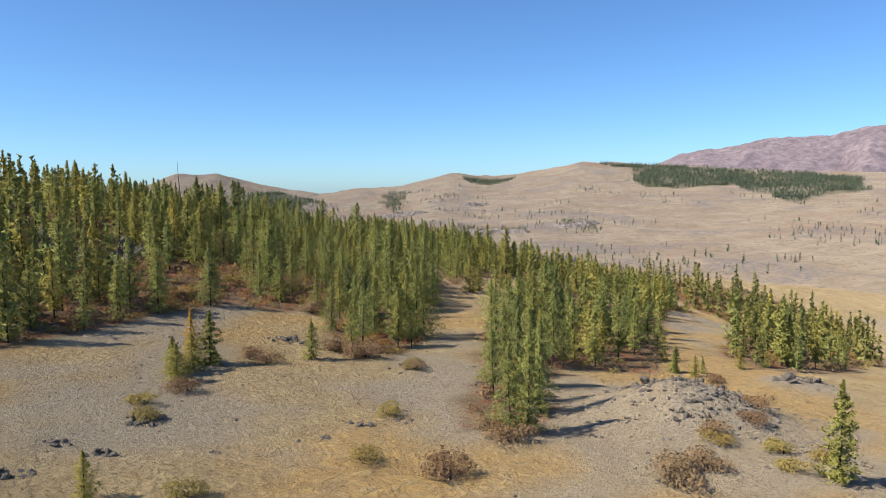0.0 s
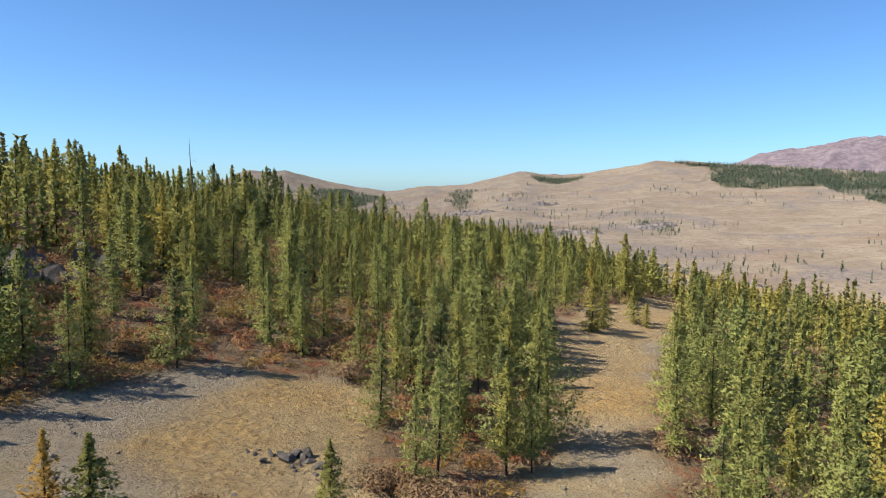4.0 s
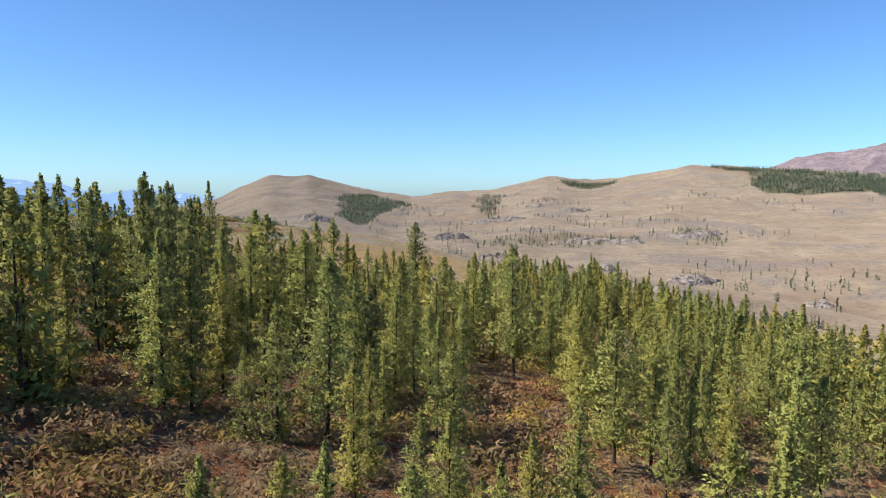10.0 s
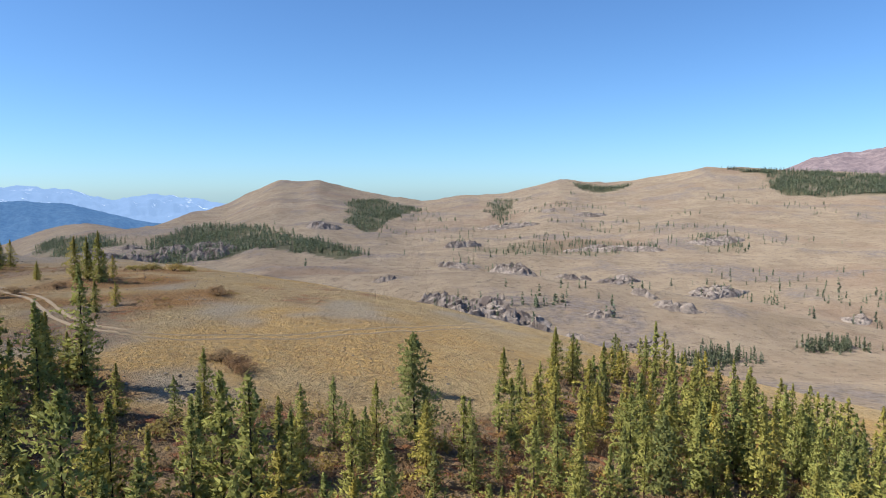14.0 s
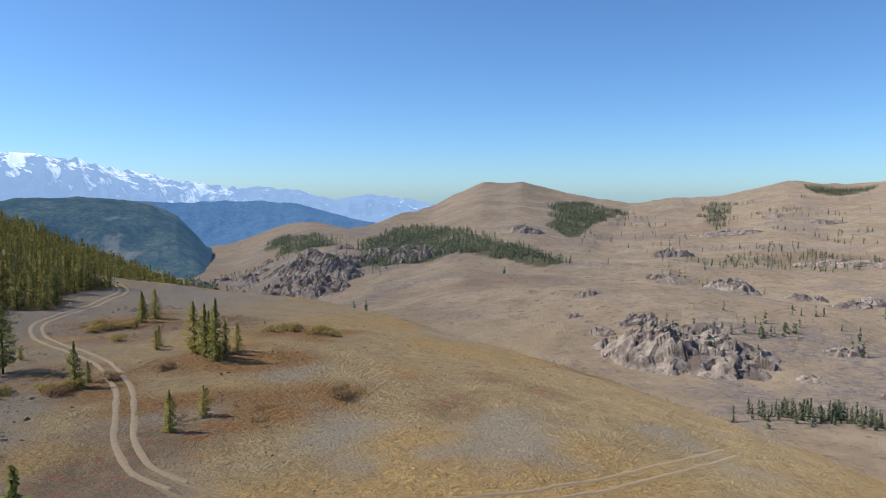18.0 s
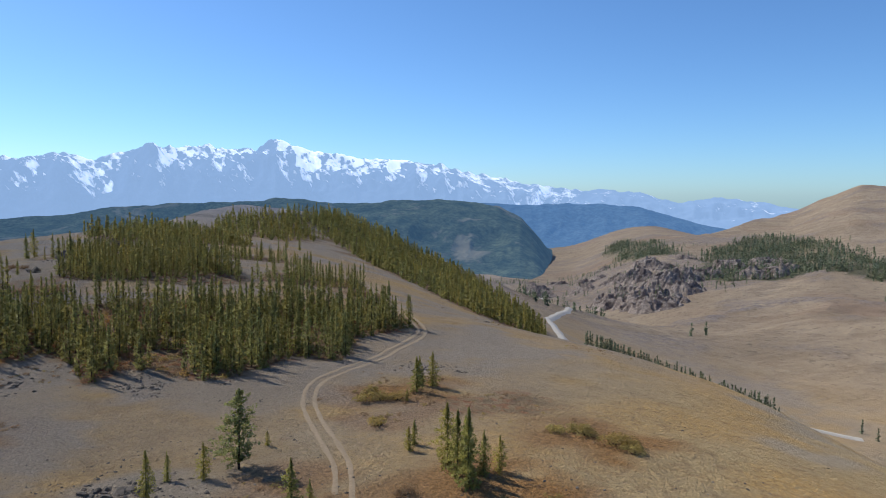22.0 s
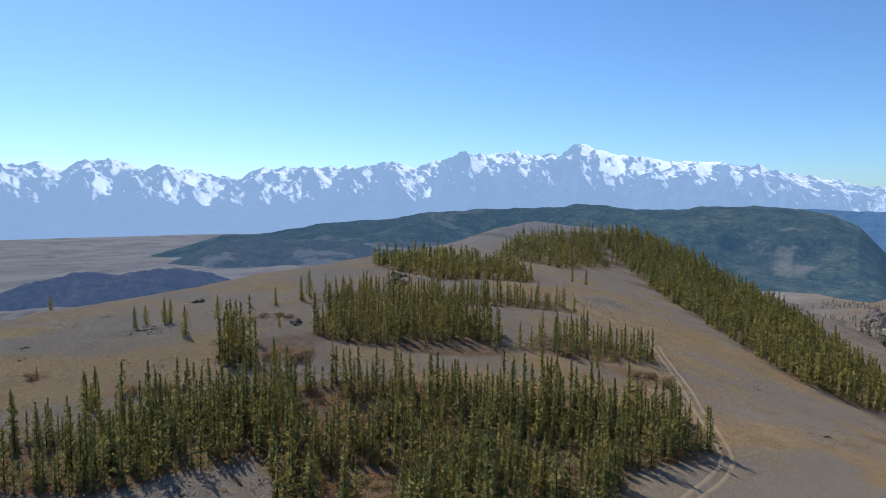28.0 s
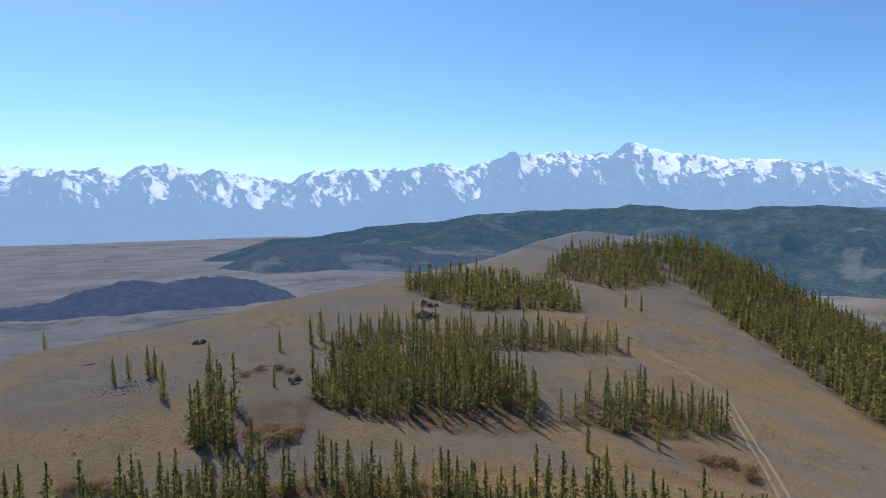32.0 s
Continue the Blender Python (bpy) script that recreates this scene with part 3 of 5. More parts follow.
def ridge(name, label, profile, eye, distance, depth, foot, material, step=0.12, rows=44, rough=0.25, spur=0.5, power=1.25, snow=False, seed=0, kind="structure", cat="mountain"):
    """A range along a skyline of (degrees to the left of +y, degrees up) seen from eye; foot: level of its base."""
    profile = sorted(profile)
    az = np.arange(profile[0][0], profile[-1][0] + step / 2, step)
    el = np.interp(az, [p[0] for p in profile], [p[1] for p in profile])
    top = eye[2] + distance * np.tan(np.radians(el))
    s = np.r_[np.linspace(0, 1, rows), 1.06, 1.3]
    a, ss = np.meshgrid(np.radians(az), s, indexing="ij")
    tt = top[:, None] + 0 * ss
    arc = a * distance
    wave = ridged(arc, ss * depth * 0.35, depth * spur, 5, seed + 60)
    up = np.clip(ss, 0, 1) ** power
    bell = np.clip(np.sin(np.clip(ss, 0, 1) * math.pi), 0, 1)
    if snow:
        bell = bell * (0.1 + 0.9 * ramp(ss, 0.35, 0.75))
    dist = distance + depth * (ss - 1) - (wave - 0.5) * depth * 0.5 * bell
    z = foot + (tt - foot) * up * (1 + rough * (wave - 0.55) * bell)
    z = z + (tt - foot) * (0.11 if snow else 0.05) * fbm(arc, ss * depth, depth * 0.07, 5, seed + 70) * (ramp(ss, 0.35, 0.75) if snow else np.clip(ss * 2, 0, 1))
    z = np.where(ss > 1, tt - (tt - foot) * (ss - 1) * 2.2, z)
    v = np.stack([eye[0] - np.sin(a) * dist, eye[1] + np.cos(a) * dist, z], -1)
    floats = {}
    if snow:
        fall = np.gradient(z, axis=0) / (distance * radians(step))
        tall = ramp(tt, 30, 230)
        floats["snow"] = ramp(ss, 0.5, 1.0) * (0.1 + 0.3 * tall) + (0.4 * np.tanh(fall * 1.6) + 0.75 * (0.55 - wave)) * ramp(ss, 0.5, 0.72) * (0.35 + 0.65 * tall) - 0.25 * (1 - ramp(ss, 0.42, 0.58))
    me = mesh_from(name, v.reshape(-1, 3), grid_faces(len(az), len(s)), **floats)
    me.materials.append(material)
    return tagged(new(name, me), label, cat, kind=kind)


EAST_EYE, WEST_EYE = (0, 40, 0), (-40, 205, 29)
SNOWY = [(112, 2.3), (108, 2.5), (104, 2.2), (100.6, 2.4), (98.6, 2.26), (96.9, 1.98), (94.9, 2.66), (92.5, 2.31), (89.8, 2.27), (88.0, 1.83), (85.1, 1.22),
         (82.8, 2.24), (80.6, 2.27), (79.1, 2.68), (77.1, 2.16), (73.5, 2.72), (71.2, 2.33), (69.0, 2.87), (67.2, 3.77), (65.4, 3.32), (63.3, 3.54),
         (60.2, 3.3), (58.0, 3.94), (56.5, 3.57), (54.3, 3.02), (51.0, 2.76), (48.1, 2.5), (45.8, 2.34), (43.9, 1.82), (41.2, 1.5), (38.2, 0.88),
         (36.4, 0.57), (32.7, 0.4), (29.1, 0.0), (26.2, -0.75), (23.6, -0.3), (21.3, -0.42), (18.4, -1.05), (12, -1.5)]
# Blue emission, and the farthest slope's blue base, put haze into these hills.
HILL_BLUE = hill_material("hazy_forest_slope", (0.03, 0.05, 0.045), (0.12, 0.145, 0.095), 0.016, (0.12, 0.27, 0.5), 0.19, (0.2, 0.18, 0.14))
HILL_FAR = hill_material("haze_blue_slope", (0.05, 0.085, 0.12), (0.075, 0.115, 0.145), 0.01, (0.15, 0.36, 0.78), 0.3)
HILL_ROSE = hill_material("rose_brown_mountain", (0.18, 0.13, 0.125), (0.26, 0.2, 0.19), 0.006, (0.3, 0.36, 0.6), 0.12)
ridge("snowy_mountains", "jagged mountain range with white snowfields, glowing blue as in haze", SNOWY, WEST_EYE, 4580, 1300, -215, SNOW, snow=True, seed=1, rows=72, step=0.11, rough=0.75, spur=0.3)
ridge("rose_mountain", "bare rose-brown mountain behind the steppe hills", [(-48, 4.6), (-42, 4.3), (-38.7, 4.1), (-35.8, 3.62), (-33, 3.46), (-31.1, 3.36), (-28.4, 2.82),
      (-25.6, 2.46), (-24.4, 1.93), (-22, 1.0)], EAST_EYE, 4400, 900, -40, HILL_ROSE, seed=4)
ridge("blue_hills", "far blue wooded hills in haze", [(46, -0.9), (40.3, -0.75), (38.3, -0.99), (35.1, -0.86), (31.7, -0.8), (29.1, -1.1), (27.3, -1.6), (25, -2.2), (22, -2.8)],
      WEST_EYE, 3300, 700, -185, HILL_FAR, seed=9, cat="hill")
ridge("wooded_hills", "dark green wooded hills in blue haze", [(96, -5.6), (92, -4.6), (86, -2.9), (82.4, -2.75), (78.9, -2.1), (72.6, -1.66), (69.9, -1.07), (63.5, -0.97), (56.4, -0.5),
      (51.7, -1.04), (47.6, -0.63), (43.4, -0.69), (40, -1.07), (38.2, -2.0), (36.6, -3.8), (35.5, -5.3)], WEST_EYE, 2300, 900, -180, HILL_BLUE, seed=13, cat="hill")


# ---- trees ----
def rings(points, radii, sides):
    """Tube round a line of points; returns vertices and faces."""
    v, f = [], []
    for (x, y, z), r in zip(points, radii):
        for k in range(sides):
            a = 2 * math.pi * k / sides
            v.append((x + r * math.cos(a), y + r * math.sin(a), z))
    for i in range(len(points) - 1):
        for k in range(sides):
            a, b = i * sides + k, i * sides + (k + 1) % sides
            f.append((a, b, b + sides, a + sides))
    return v, f


def conifer(seed, height, radius, boughs, tufts, size, bare=0.12, top=0.75, stem=(6, 6), slim=0.3, ragged=0.3, droop=0.25):
    """Crown and trunk of one conifer as arrays: small leaf shapes set along and beside uneven boughs."""
    r = np.random.default_rng(seed)
    bend = r.normal(0, 0.012 * height, 2)

    def spine(h):
        return np.stack([bend[0] * np.sin(h / height * 2.5), bend[1] * np.sin(h / height * 2.0)], -1)

    q = np.sort((np.arange(boughs) + r.random(boughs)) / boughs) ** 1.08
    a = r.random() * 6.28 + np.arange(boughs) * 2.4 + r.normal(0, 0.5, boughs)
    lump = np.ones(boughs)
    for k, share in ((1, 0.5), (2, 0.35), (3, 0.3)):
        lump += ragged * share * np.sin(k * 5.1 * q + r.random() * 6.28 + a * (k % 2)) + ragged * share * np.sin(k * 11.3 * q + r.random() * 6.28 - a)
    reach = radius * height * ((1 - q) ** top * (0.4 + 0.6 * ramp(q, -0.05, 0.22)) * (1 - 0.5 * ramp(q, 0.7, 1.0)) + 0.03) * np.clip(lump, 0.3, 1.7) * r.uniform(0.62, 1.12, boughs)
    reach = np.where(r.random(boughs) < 0.17, reach * 0.25, reach)
    h = height * (bare + (1 - bare) * q * 0.985)
    rise = -droop + 0.75 * q + r.normal(0, 0.1, boughs)
    q, a, reach, h, rise = (np.repeat(v, tufts) for v in (q, a, reach, h, rise))
    n = len(q)
    along = (0.06 + 0.94 * r.random(n) ** 0.62)
    side = r.normal(0, 0.17, n) * (0.35 + along) * (1.1 - 0.6 * along)
    run = reach * along
    c = np.zeros((n, 3))
    c[:, :2] = spine(h)
    c[:, 0] += np.cos(a) * run - np.sin(a) * reach * side
    c[:, 1] += np.sin(a) * run + np.cos(a) * reach * side
    c[:, 2] = h + rise * run - 0.1 * reach * along**2 + r.normal(0, 0.012 * height, n)
    out = np.stack([np.cos(a) * 0.85, np.sin(a) * 0.85, np.full(n, 0.7)], -1)
    ahead = out * (0.7, 0.7, 0.45) + r.normal(0, 0.6, (n, 3))
    ahead /= np.linalg.norm(ahead, axis=1, keepdims=True)
    across = np.cross(ahead, r.normal(0, 1, (n, 3)))
    across /= np.linalg.norm(across, axis=1, keepdims=True)
    z = (size * height * r.uniform(0.6, 1.3, n) * (1.1 - 0.35 * q))[:, None]
    tri = np.stack([c - ahead * z * 0.45 + across * z * slim, c + ahead * z * 0.65, c - ahead * z * 0.45 - across * z * slim], 1)
    flip = np.einsum("ij,ij->i", np.cross(tri[:, 1] - tri[:, 0], tri[:, 2] - tri[:, 0]), out) < 0
    tri[flip] = tri[flip][:, ::-1]
    normal = out + r.normal(0, 0.45, (n, 3))
    cv, cn = tri.reshape(-1, 3), np.repeat(normal / np.linalg.norm(normal, axis=1, keepdims=True), 3, axis=0)
    hs = np.linspace(-0.04, 0.985, stem[0])
    tv, tf = rings([(*spine(k * height), k * height) for k in hs], [height * (0.0115 * (1.0 - k) + 0.0012) for k in hs], stem[1])
    return cv, np.arange(len(cv)).reshape(-1, 3), np.array(tv), np.array(tf), cn


def part(name, me, material, parent, label=""):
    if not me.materials:
        me.materials.append(material)
    ob = new(name, me)
    ob.parent = parent
    return tagged(ob, label)


class TreeKind:
    """One tree shape, ready to be set out many times."""
    def __init__(self, name, label, material, shape, tint):
        self.name, self.label, self.material, self.shape = name, label, material, shape
        cv, cf, tv, tf, cn = shape
        self.crown = mesh_from("crown", cv, cf, True, cn, tint=np.full(len(cv), tint), own=np.full(len(cv), (len(name) * 7 + tint * 31.7) % 1.0))
        self.trunk = mesh_from("trunk", tv, tf, True)

    def plant(self, x, y, size, turn, group, wide=1.0):
        base = new(self.name)
        base.empty_display_size = 0.2
        base.matrix_world = pose(x, y, sheet_at(x, y) - 0.04, 0, 0, turn) @ Matrix.Diagonal((size * wide, size * wide, size, 1))
        part("crown", self.crown, self.material, base)
        part("trunk", self.trunk, BARK, base)
        return tagged(base, self.label, "tree", group)


LARCHES = [TreeKind("larch_tree", "green larch turning yellow, with a narrow feathery crown", LARCH, conifer(100 + k, 1.0, (0.23, 0.27, 0.31, 0.22, 0.29, 0.25, 0.35, 0.28)[k], 165, 23, 0.0255, (0.05, 0.14, 0.07, 0.18, 0.04, 0.1, 0.06, 0.22)[k], (0.9, 0.65, 0.95, 0.6, 0.85, 0.75, 0.8, 0.55)[k], (8, 6), 0.24, 0.46),
                    (0.0, 0.1, 0.22, 0.32, 0.05, 0.5, 0.15, 0.08)[k]) for k in range(8)]
PINES = [TreeKind("pine_tree", "dark green broad-crowned Siberian pine", PINE, conifer(140 + k, 1.0, 0.27, 120, 32, 0.031, 0.12, 0.5, (8, 6), 0.28, 0.45, 0.1), 0.1 * k) for k in range(2)]
GOLD_LARCHES = [TreeKind("autumn_larch_tree", "golden orange larch in autumn colour", AUTUMN, conifer(160, 1.0, 0.24, 110, 18, 0.036, 0.08, 0.9, (8, 6), 0.2, 0.35), 0.2)]

BUSHY = [TreeKind("larch_tree", "bushy olive-green larch standing alone on dry grass", LARCH, conifer(180 + k, 1.0, (0.25, 0.3, 0.28)[k], 150, 20, 0.034, (0.02, 0.05, 0.07)[k], (0.85, 0.75, 0.95)[k], (8, 6), 0.28, 0.36), (0.4, 0.65, 0.5)[k]) for k in range(3)]


def scatter(ring, gap, seed):
    """Places at about an even spacing within a ring."""
    r = np.random.default_rng(seed)
    xs, ys = [p[0] for p in ring], [p[1] for p in ring]
    gx, gy = np.meshgrid(np.arange(min(xs), max(xs), gap), np.arange(min(ys), max(ys), gap))
    p = np.stack([gx.ravel(), gy.ravel()], 1) + r.uniform(-0.48, 0.48, (gx.size, 2)) * gap
    return p[inside(p[:, 0], p[:, 1], ring)]


def joined(name, label, cat, shapes, places, material, which=0, kind="stuff"):
    """Many copies of the given shapes as one mesh; places: x, y, z, size, turn, number of the shape, tint."""
    vs, fs, ts, os, ns, n = [], [], [], [], [], 0
    for x, y, z, size, turn, k, tint in places:
        shape = shapes[int(k) % len(shapes)]
        sv, sf = shape[which:which + 2]
        c, s = math.cos(turn), math.sin(turn)
        spin = np.array([[c, s, 0], [-s, c, 0], [0, 0, 1]])
        v = (sv @ spin) * size + (x, y, z)
        vs.append(v)
        fs.append(sf + n)
        ts.append(np.full(len(v), tint))
        os.append(np.full(len(v), turn * 7.3 % 1.0))
        if which == 0:
            ns.append(shape[-1] @ spin)
        n += len(v)
    me = mesh_from(name, np.concatenate(vs), np.concatenate(fs), True, np.concatenate(ns) if ns else None, tint=np.concatenate(ts), own=np.concatenate(os))
    me.materials.append(material)
    return tagged(new(name, me), label, cat, kind=kind)


MID = [conifer(200 + k, 1.0, (0.23, 0.27, 0.31, 0.22, 0.3, 0.25, 0.28, 0.34)[k], 110, 12, 0.043, (0.04, 0.12, 0.05, 0.16, 0.04, 0.08, 0.2, 0.06)[k], (0.9, 0.65, 0.95, 0.6, 0.85, 0.75, 0.55, 0.8)[k], (4, 5), 0.25, 0.44) for k in range(8)]
BACK = [conifer(250 + k, 1.0, (0.2, 0.23, 0.27, 0.19, 0.26, 0.22, 0.24, 0.3)[k], 60, 7, 0.068, (0.04, 0.12, 0.05, 0.16, 0.04, 0.08, 0.2, 0.06)[k], (0.9, 0.65, 0.95, 0.6, 0.85, 0.75, 0.55, 0.8)[k], (3, 4), 0.3, 0.34) for k in range(8)]
SLIM = [conifer(210 + k, 1.0, (0.17, 0.2, 0.18, 0.23, 0.16, 0.21)[k], 50, 8, 0.06, 0.02 + 0.03 * (k % 3), (1.05, 1.0, 1.2, 1.1, 0.9, 1.15)[k], (3, 4), 0.26, 0.4) for k in range(6)]
FAR = [conifer(220 + k, 1.0, (0.17, 0.2, 0.22, 0.19)[k], 24, 4, 0.13, 0.03, 0.9, (2, 3), 0.34, 0.34) for k in range(4)]

wood_rng = np.random.default_rng(11)
near_trees, mid_places, back_places, slim_places, pine_places, far_places = [], [], [], [], [], []
for index, (key, (ring, gap, low, high)) in enumerate(WOODS.items()):
    for x, y in scatter(ring, gap, 300 + index):
        thin = float(fbm(x, y, 22, 3, 81))
        if wood_rng.random() < ramp(thin, -0.05, 0.4) * (0.2 if x < -90 else 0.5 if y < 132 else 0.65) or x < -90 and fbm(x, y, 9, 2, 83) > 0.4 or any(math.hypot(x - gx, y - gy) < q for gx, gy, q in GLADES):
            continue
        if inside(x, y, LANE):
            continue
        if key == "slope" and wood_rng.random() < (0.1 if y < 132 and x < 4 else 0.2 if y < 132 else 0.1) + (0.3 if x < -62 else 0):
            continue
        size = wood_rng.uniform(low, high) * (0.85 + 0.3 * wood_rng.random())
        if 40 < y < 130 and abs(x + 2 + 0.05 * (y - 56)) < 7:
            size = min(size, 6.0)
        if key == "slope" and y > 150:
            size *= 0.66 if y > 172 and -32 < x < 4 else 0.84 if x > -15 else 1.0
        if key in ("flank", "crest", "upper", "band", "oval"):
            size *= wood_rng.uniform(0.7, 1.2)
        if wood_rng.random() < 0.12:
            size *= 0.55
        tint = float(np.clip(wood_rng.beta(1.2, 3.5) + 0.3 * fbm(x, y, 30, 2, 85), 0, 1))
        row = (x, y, sheet_at(x, y) - 0.05, size, wood_rng.uniform(0, 6.28), wood_rng.integers(0, 8), tint)
        near = key in ("slope", "strip") and -22 < x < 20 and 40 < y < 152
        if near and len(near_trees) < 290:
            near_trees.append(row)
        elif key in ("flank", "crest", "upper") or x < -62 and key == "slope" or x > 70:
            far_places.append(row)
        elif x < -90:
            slim_places.append(row)
        elif wood_rng.random() < 0.1:
            pine_places.append(row)
        elif x < -34 or x > 36 or y > 196:
            back_places.append(row)
        else:
            mid_places.append(row)
for x, y, z, size, turn, k, tint in near_trees:
    pick = PINES[int(k) % 2] if k == 5 and tint < 0.3 and x < 8 else LARCHES[int(k) % 8]
    pick.plant(x, y, size, math.degrees(turn), "larches on the forest slope")
for which, mat, name, label in ((0, LARCH, "larch_wood", "dense stand of green and yellowing larches"), (2, BARK, "larch_wood_trunks", "dark trunks of a dense larch stand")):
    joined(name, label, "trees", MID, mid_places, mat, which)
    joined("outer_" + name, label, "trees", BACK, back_places, mat, which)
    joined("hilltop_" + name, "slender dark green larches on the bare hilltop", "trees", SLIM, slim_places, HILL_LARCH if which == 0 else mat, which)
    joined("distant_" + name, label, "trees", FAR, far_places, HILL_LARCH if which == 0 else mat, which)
for which, mat, name in ((0, PINE, "pine_wood"), (2, BARK, "pine_wood_trunks")):
    joined(name, "dark green pines among the larches", "trees", MID, pine_places, mat, which)

# ---- single trees ----
def lone(rows, kinds, group, start=0, wide=1.0):
    for n, (x, y, size) in enumerate(rows):
        kinds[(n + start) % len(kinds)].plant(x, y, max(size, 1.6) * 1.04, (n * 77 + start * 31) % 360, group, wide)


lone([(27.5, 36.7, 5.9), (-12.5, 32.9, 2.4), (-4.1, 62.5, 3.6), (44.8, 72.8, 3.2), (40.5, 70.0, 2.4), (49.4, 75.1, 5.9), (31.6, 66.7, 2.8),
      (32.9, 65.1, 2.1), (31.4, 66.5, 2.5), (34.6, 66.9, 1.8), (16.8, 104.6, 5.4), (18.6, 106.8, 4.2), (10.9, 101.8, 4.4), (24.2, 110.2, 2.8), (23.2, 111.6, 4.2)], BUSHY, "larches of the open slope", 0, 1.15)
lone([(-13.3, 58.4, 4.4)], GOLD_LARCHES, "larches of the open slope", 0, 1.25)
lone([(-13.5, 54.0, 2.9), (-14.1, 55.6, 3.0), (-12.0, 58.8, 4.3), (-12.9, 56.6, 3.0)], BUSHY, "larches of the open slope", 1, 1.6)
lone([(8.6, 88.4, 5.0), (9.8, 91.0, 5.5), (7.4, 91.6, 6.0), (9.9, 94.2, 5.2), (8.0, 95.6, 6.0), (6.2, 88.4, 5.6), (4.6, 86.9, 5.0), (9.8, 98.2, 4.4), (6.0, 94.0, 5.4), (3.6, 90.2, 5.8)], LARCHES, "larches of the open slope", 1)
lone([(-45.6, 209.2, 3.6), (-45.4, 213.5, 2.8), (-81.4, 247.8, 4.6), (-62.6, 216.2, 4.6), (-66.0, 232.3, 2.5), (5.3, 206.7, 5.7), (-0.7, 199.7, 4.3), (7.3, 207.7, 4.6),
      (-36.5, 183.9, 5.1), (11.8, 213.6, 4.4), (-35.2, 184.8, 3.7), (-33.8, 184.3, 4.4), (-28.8, 179.5, 3.6), (-38.2, 187.3, 4.6)],
     BUSHY, "trees on the meadow", 3, 1.1)
lone([(-57, 199.6, 3.4), (-76.5, 212, 2.8)], BUSHY, "trees on the meadow", 2, 0.8)
lone([(-9.2, 194.3, 4.6), (-8.2, 181.8, 8.2)], PINES, "pines at the wood's edge")
lone([(-27.3, 127.6, 9.4), (-25.4, 139.5, 9.3), (-23.7, 142.2, 10.2), (-23.3, 144.8, 10.2), (-22.6, 147.2, 9.4)], PINES, "tall pines above the larches", 1, 0.72)
lone([(-74.0, 217.8, 7.4)], [PINES[0]], "trees on the meadow", 0, 1.2)
lone([(-74.1, 214.3, 3.4), (-73.5, 208.8, 4.2), (-62.8, 218.1, 2.3), (-77.3, 222.9, 1.6), (-66.9, 233.9, 2.7), (-55.6, 229.9, 7.0), (-60.0, 231.8, 6.0),
      (-57.7, 230.7, 6.0), (-56.4, 232.8, 4.2), (-56.0, 234.6, 3.4), (-58.8, 232.9, 4.9), (-83.3, 250.2, 4.0), (-81.8, 251.2, 4.6), (-79.7, 244.6, 1.7)],
     BUSHY, "trees on the meadow", 7, 0.95)
lone([(-154.1, 195.1, 6.1), (-154.1, 196.6, 6.6), (-155.3, 195.8, 4.0), (-174.9, 185.7, 2.0), (-204.9, 200.1, 5.0), (-209.0, 202.2, 4.3), (-205.5, 206.2, 5.9), (-205.1, 207.4, 5.6),
      (-189.1, 210.1, 6.2), (-213.4, 231.5, 4.3), (-186.5, 228.5, 3.3), (-205.0, 217.3, 5.2), (-158.8, 223.6, 5.8)], BUSHY, "trees on the hilltop", 2, 0.72)
lone([(-272.9, 351.9, 5.1), (-269.9, 356.4, 6.2), (-208.1, 313.0, 4.3), (-137.9, 266.3, 6.0), (-262.0, 176.0, 4.6), (-148.6, 269.5, 4.0), (-149.1, 281.5, 3.4),
      (-217.1, 238.5, 6.3), (-221.2, 241.4, 7.2), (-431.7, 460.9, 7.9)], BUSHY[:2], "trees on the hilltop", 5, 0.72)


# ---- rocks ----
def boulder(seed, cuts=14, level_of_detail=2, flat=0.7):
    """An angular block: a ball cut by planes, then roughened."""
    r = np.random.default_rng(seed)
    bm = bmesh.new()
    bmesh.ops.create_icosphere(bm, subdivisions=level_of_detail + 1, radius=1.0)
    v = np.array([p.co[:] for p in bm.verts])
    f = np.array([[p.index for p in q.verts] for q in bm.faces])
    bm.free()
    for _ in range(cuts):
        n = r.normal(0, 1, 3)
        n /= np.linalg.norm(n)
        d = r.uniform(0.24, 0.62)
        over = np.clip(v @ n - d, 0, None)
        v -= over[:, None] * n
    v *= 1 + 0.09 * np.array([noise.noise(Vector(p * 3.1 + seed)) for p in v])[:, None]
    v[:, 2] = v[:, 2] * flat + 0.12
    return v, f


BOULDERS, SMALL_BOULDERS = [], []
for k in range(7):
    for detail, store in ((1, BOULDERS), (1, SMALL_BOULDERS)):
        bv, bf = boulder(400 + k + 20 * len(store), 15 + k, detail)
        me = mesh_from("boulder", bv, bf, False)
        me.materials.append(ROCK)
        store.append(me)


